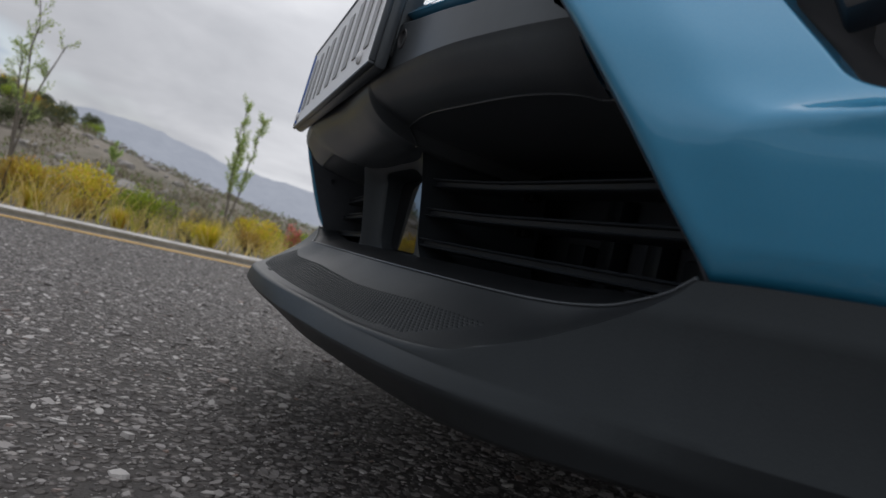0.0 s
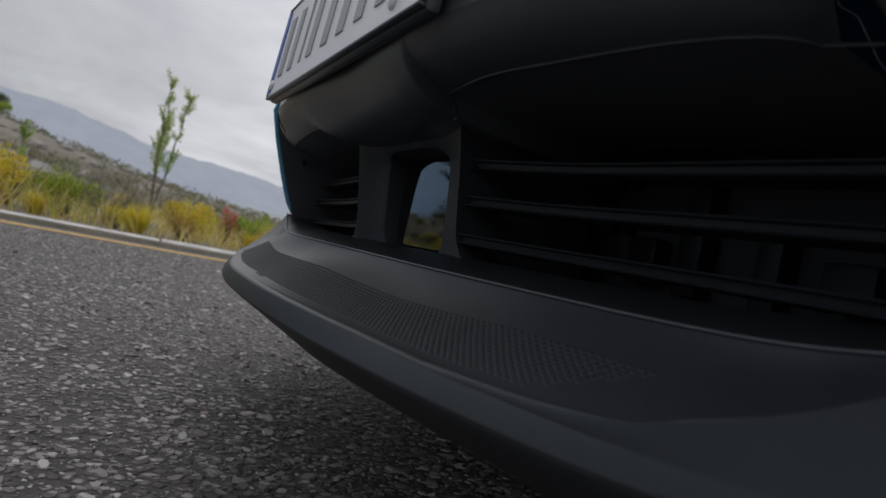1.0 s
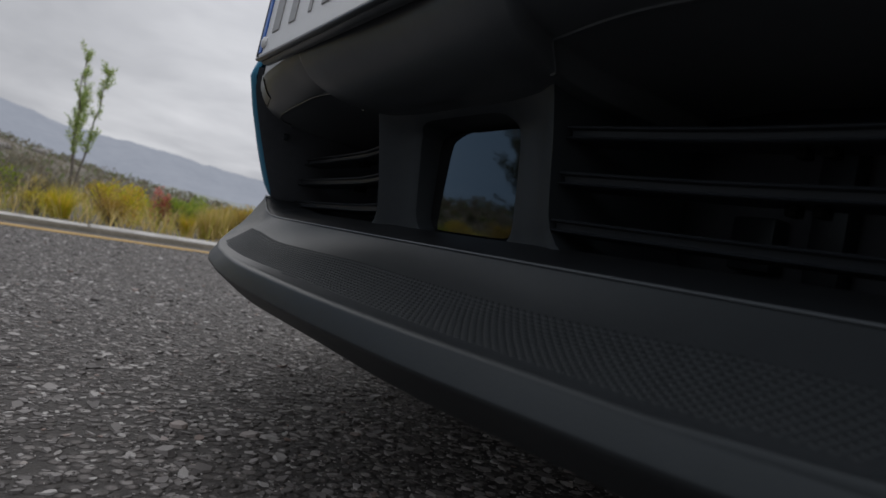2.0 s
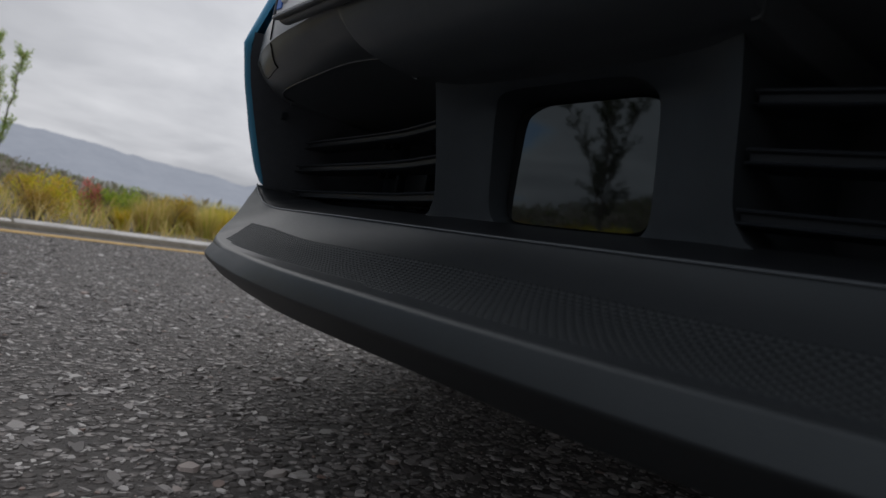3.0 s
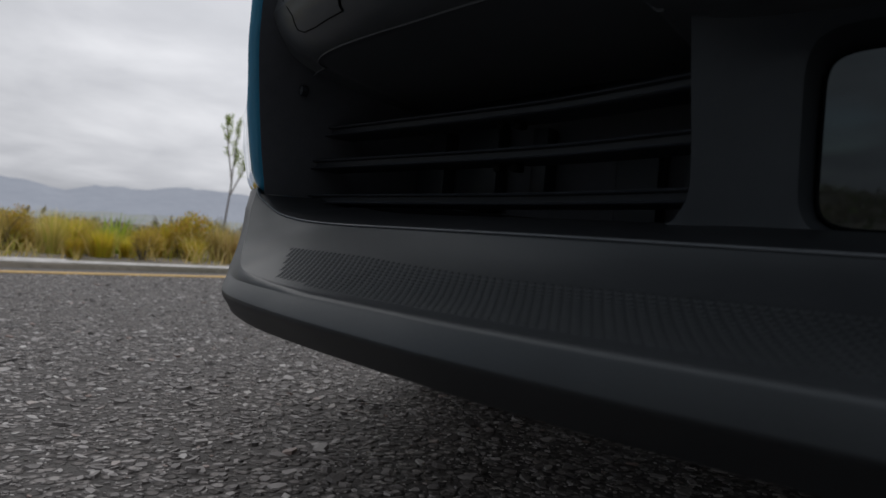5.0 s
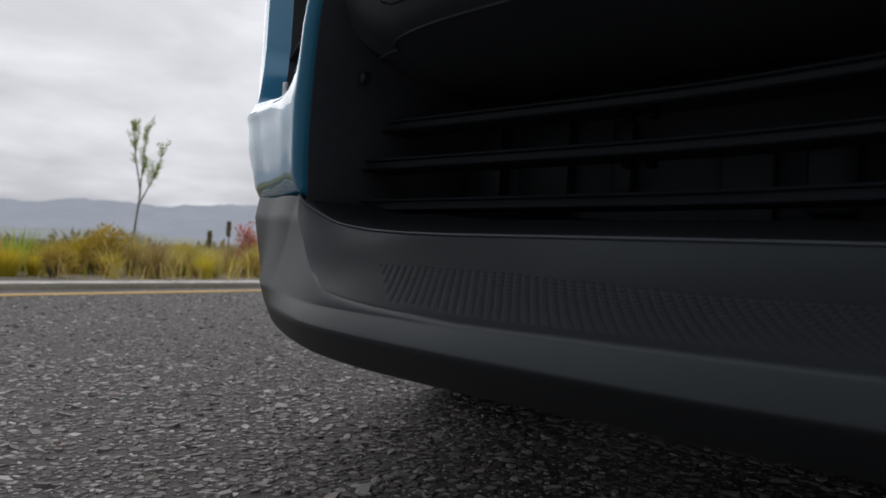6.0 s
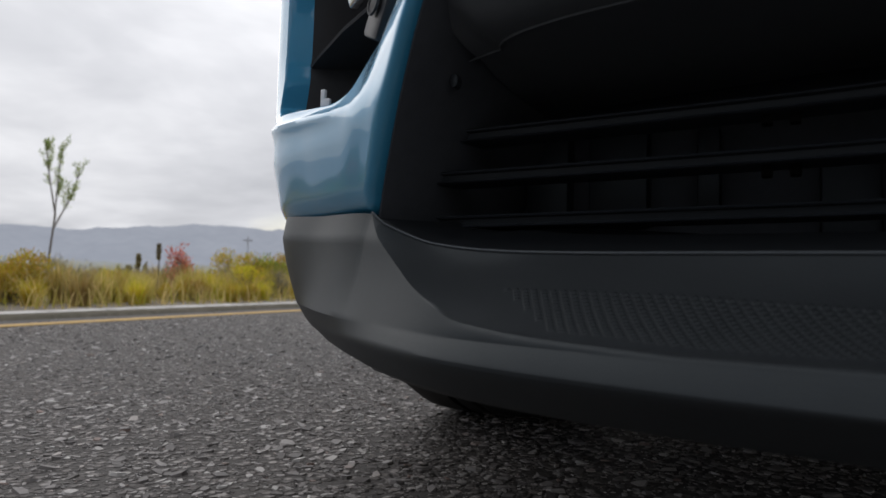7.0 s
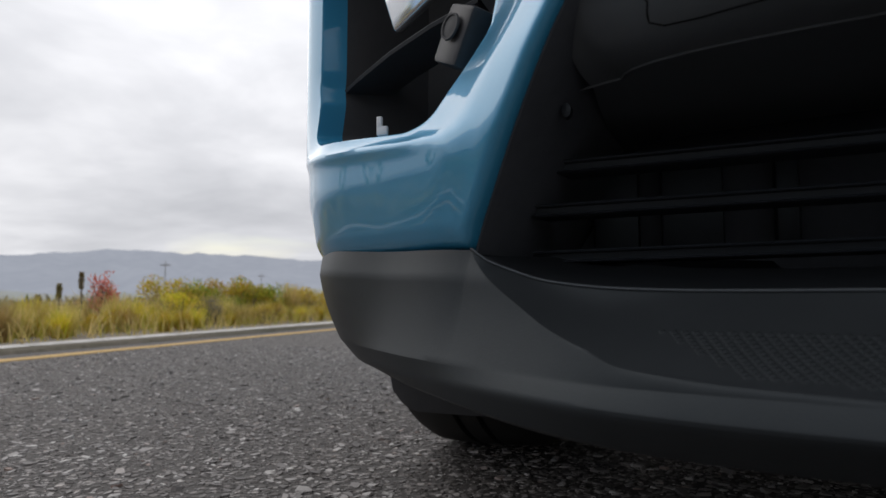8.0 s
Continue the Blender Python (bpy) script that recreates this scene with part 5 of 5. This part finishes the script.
    # rocks on the slope
    def rock(seed, size):
        bm = bmesh.new()
        bmesh.ops.create_icosphere(bm, subdivisions=2, radius=size)
        for v in bm.verts:
            v.co *= 1 + 0.45 * noise.noise(v.co * (2.2 / size) + Vector((seed, 0, 0)))
            v.co.z *= 0.6
        return part("rock", bm, ROCK, sharp=20)
    rocks = [rock(k, 0.3) for k in (1, 2, 3)]
    for i, r in enumerate(rocks):
        tagged(r, "weathered grey rock lying on the slope", "rock", "rocks on the slope")
        r.location = (-14 - i * 2, -3 - i * 2, height(-14 - i * 2, -3 - i * 2))
    for _ in range(150):
        x, y = rng.uniform(-58, -13), rng.uniform(-34, 0)
        copy_thing(rocks[_ % 3], Matrix.Translation((x, y, height(x, y) + 0.02)) @ Euler((0, 0, rng.uniform(0, 6.28))).to_matrix().to_4x4() @ Matrix.Scale(rng.uniform(0.4, 1.7), 4))


def build_chips():
    """Loose and bedded stone chips on the road, flat and angular."""
    rng = np.random.default_rng(12)
    zones = ((-1.35, 0.75, -0.75, 0.75, 17000, 1.0), (-2.85, -1.35, -1.3, 2.4, 15000, 1.0), (-1.35, -0.4, 0.75, 2.0, 5000, 1.0), (-1.35, 0.75, -0.75, 0.75, 26000, 0.45), (-2.85, -1.35, -1.0, 1.0, 9000, 0.5))
    verts, faces = [], []
    sides = 6
    base = np.arange(sides) * 2 * np.pi / sides
    for x0, x1, y0, y1, count, big in zones:
        for _ in range(count):
            cx, cy = rng.uniform(x0, x1) + rng.normal(0, 0.10), rng.uniform(y0, y1) + rng.normal(0, 0.10)
            ln = big * float(np.clip(rng.lognormal(-5.26, 0.45), 0.002, 0.014))
            asp = rng.uniform(0.38, 0.85)
            ht = ln * rng.uniform(0.12, 0.34)
            turn = rng.uniform(0, 6.283)
            ang = base + rng.uniform(-0.38, 0.38, sides)
            rad = ln * rng.uniform(0.75, 1.1, sides)
            px, py = rad * np.cos(ang), rad * np.sin(ang) * asp
            c, s = np.cos(turn), np.sin(turn)
            bx, by = cx + px * c - py * s, cy + px * s + py * c
            tx, ty = rng.uniform(-0.25, 0.25, 2)
            f = rng.uniform(0.6, 0.88, sides)
            ux, uy = cx + (px * c - py * s) * f, cy + (px * s + py * c) * f
            sink = ht * rng.uniform(0.1, 0.5)
            zt = ht - sink + tx * (ux - cx) + ty * (uy - cy)
            k = len(verts)
            verts.extend(zip(bx, by, np.full(sides, -0.003)))
            verts.extend(zip(ux, uy, np.maximum(zt, 0.0006)))
            faces.append((k + 6, k + 7, k + 8, k + 9, k + 10, k + 11))
            faces.extend((k + i, k + (i + 1) % 6, k + 6 + (i + 1) % 6, k + 6 + i) for i in range(6))
    ob = mesh_object("stone_chips", verts, faces, CHIPS, smooth=False)
    tagged(ob, "flat grey angular stone chips on the road", "gravel", kind="stuff")


def build_poles():
    for x, y in ((-60, 63.8), (-75, 104)):
        top = empty("utility_pole", (x, y, height(x, y)))
        z = 4.9 - height(x, y)
        part("post", tube([(0, 0, -0.2), (0, 0, z)], [0.075, 0.05], 8), HAZED_POLE, top)
        part("cross_arm", box((1.6, 0.12, 0.12), (0, 0, z - 0.5), 0.01), HAZED_POLE, top)
        tagged(top, "wooden utility pole in the far valley, paled for haze", "utility pole")


def build_tripod():
    """A slim stand before the car, mirrored in the radar cover."""
    x, y, z = -2.98, -9.6, 2.42
    top = empty("tripod", (x, y, 0))
    part("head", box((0.12, 0.12, 0.16), (0, 0, z + 0.06), 0.02), DARK_PLASTIC, top)
    part("collar", tube([(0, 0, z - 0.12), (0, 0, z)], [0.05, 0.06], 12), DARK_PLASTIC, top)
    for c, s in ((-1.56, -0.16), (-0.55, 0.37), (-0.31, -0.75)):
        ends = [Vector((c * 0.05, s * 0.05, z - 0.01)), Vector((c * 0.52, s * 0.52, z * 0.5)), Vector((c, s, 0.004))]
        leg = part("leg", tube(ends, [0.034, 0.028, 0.022], 10), DARK_PLASTIC, top)
        part("rubber_foot", tube([ends[2] - Vector((0, 0, 0.004)), ends[2] + Vector((0, 0, 0.06))], [0.04, 0.03], 10), RUBBER, leg)
    tagged(top, "tall slim black tripod standing on the road ahead of the car", "tripod")


build_plants()
build_tripod()
build_chips()
build_poles()
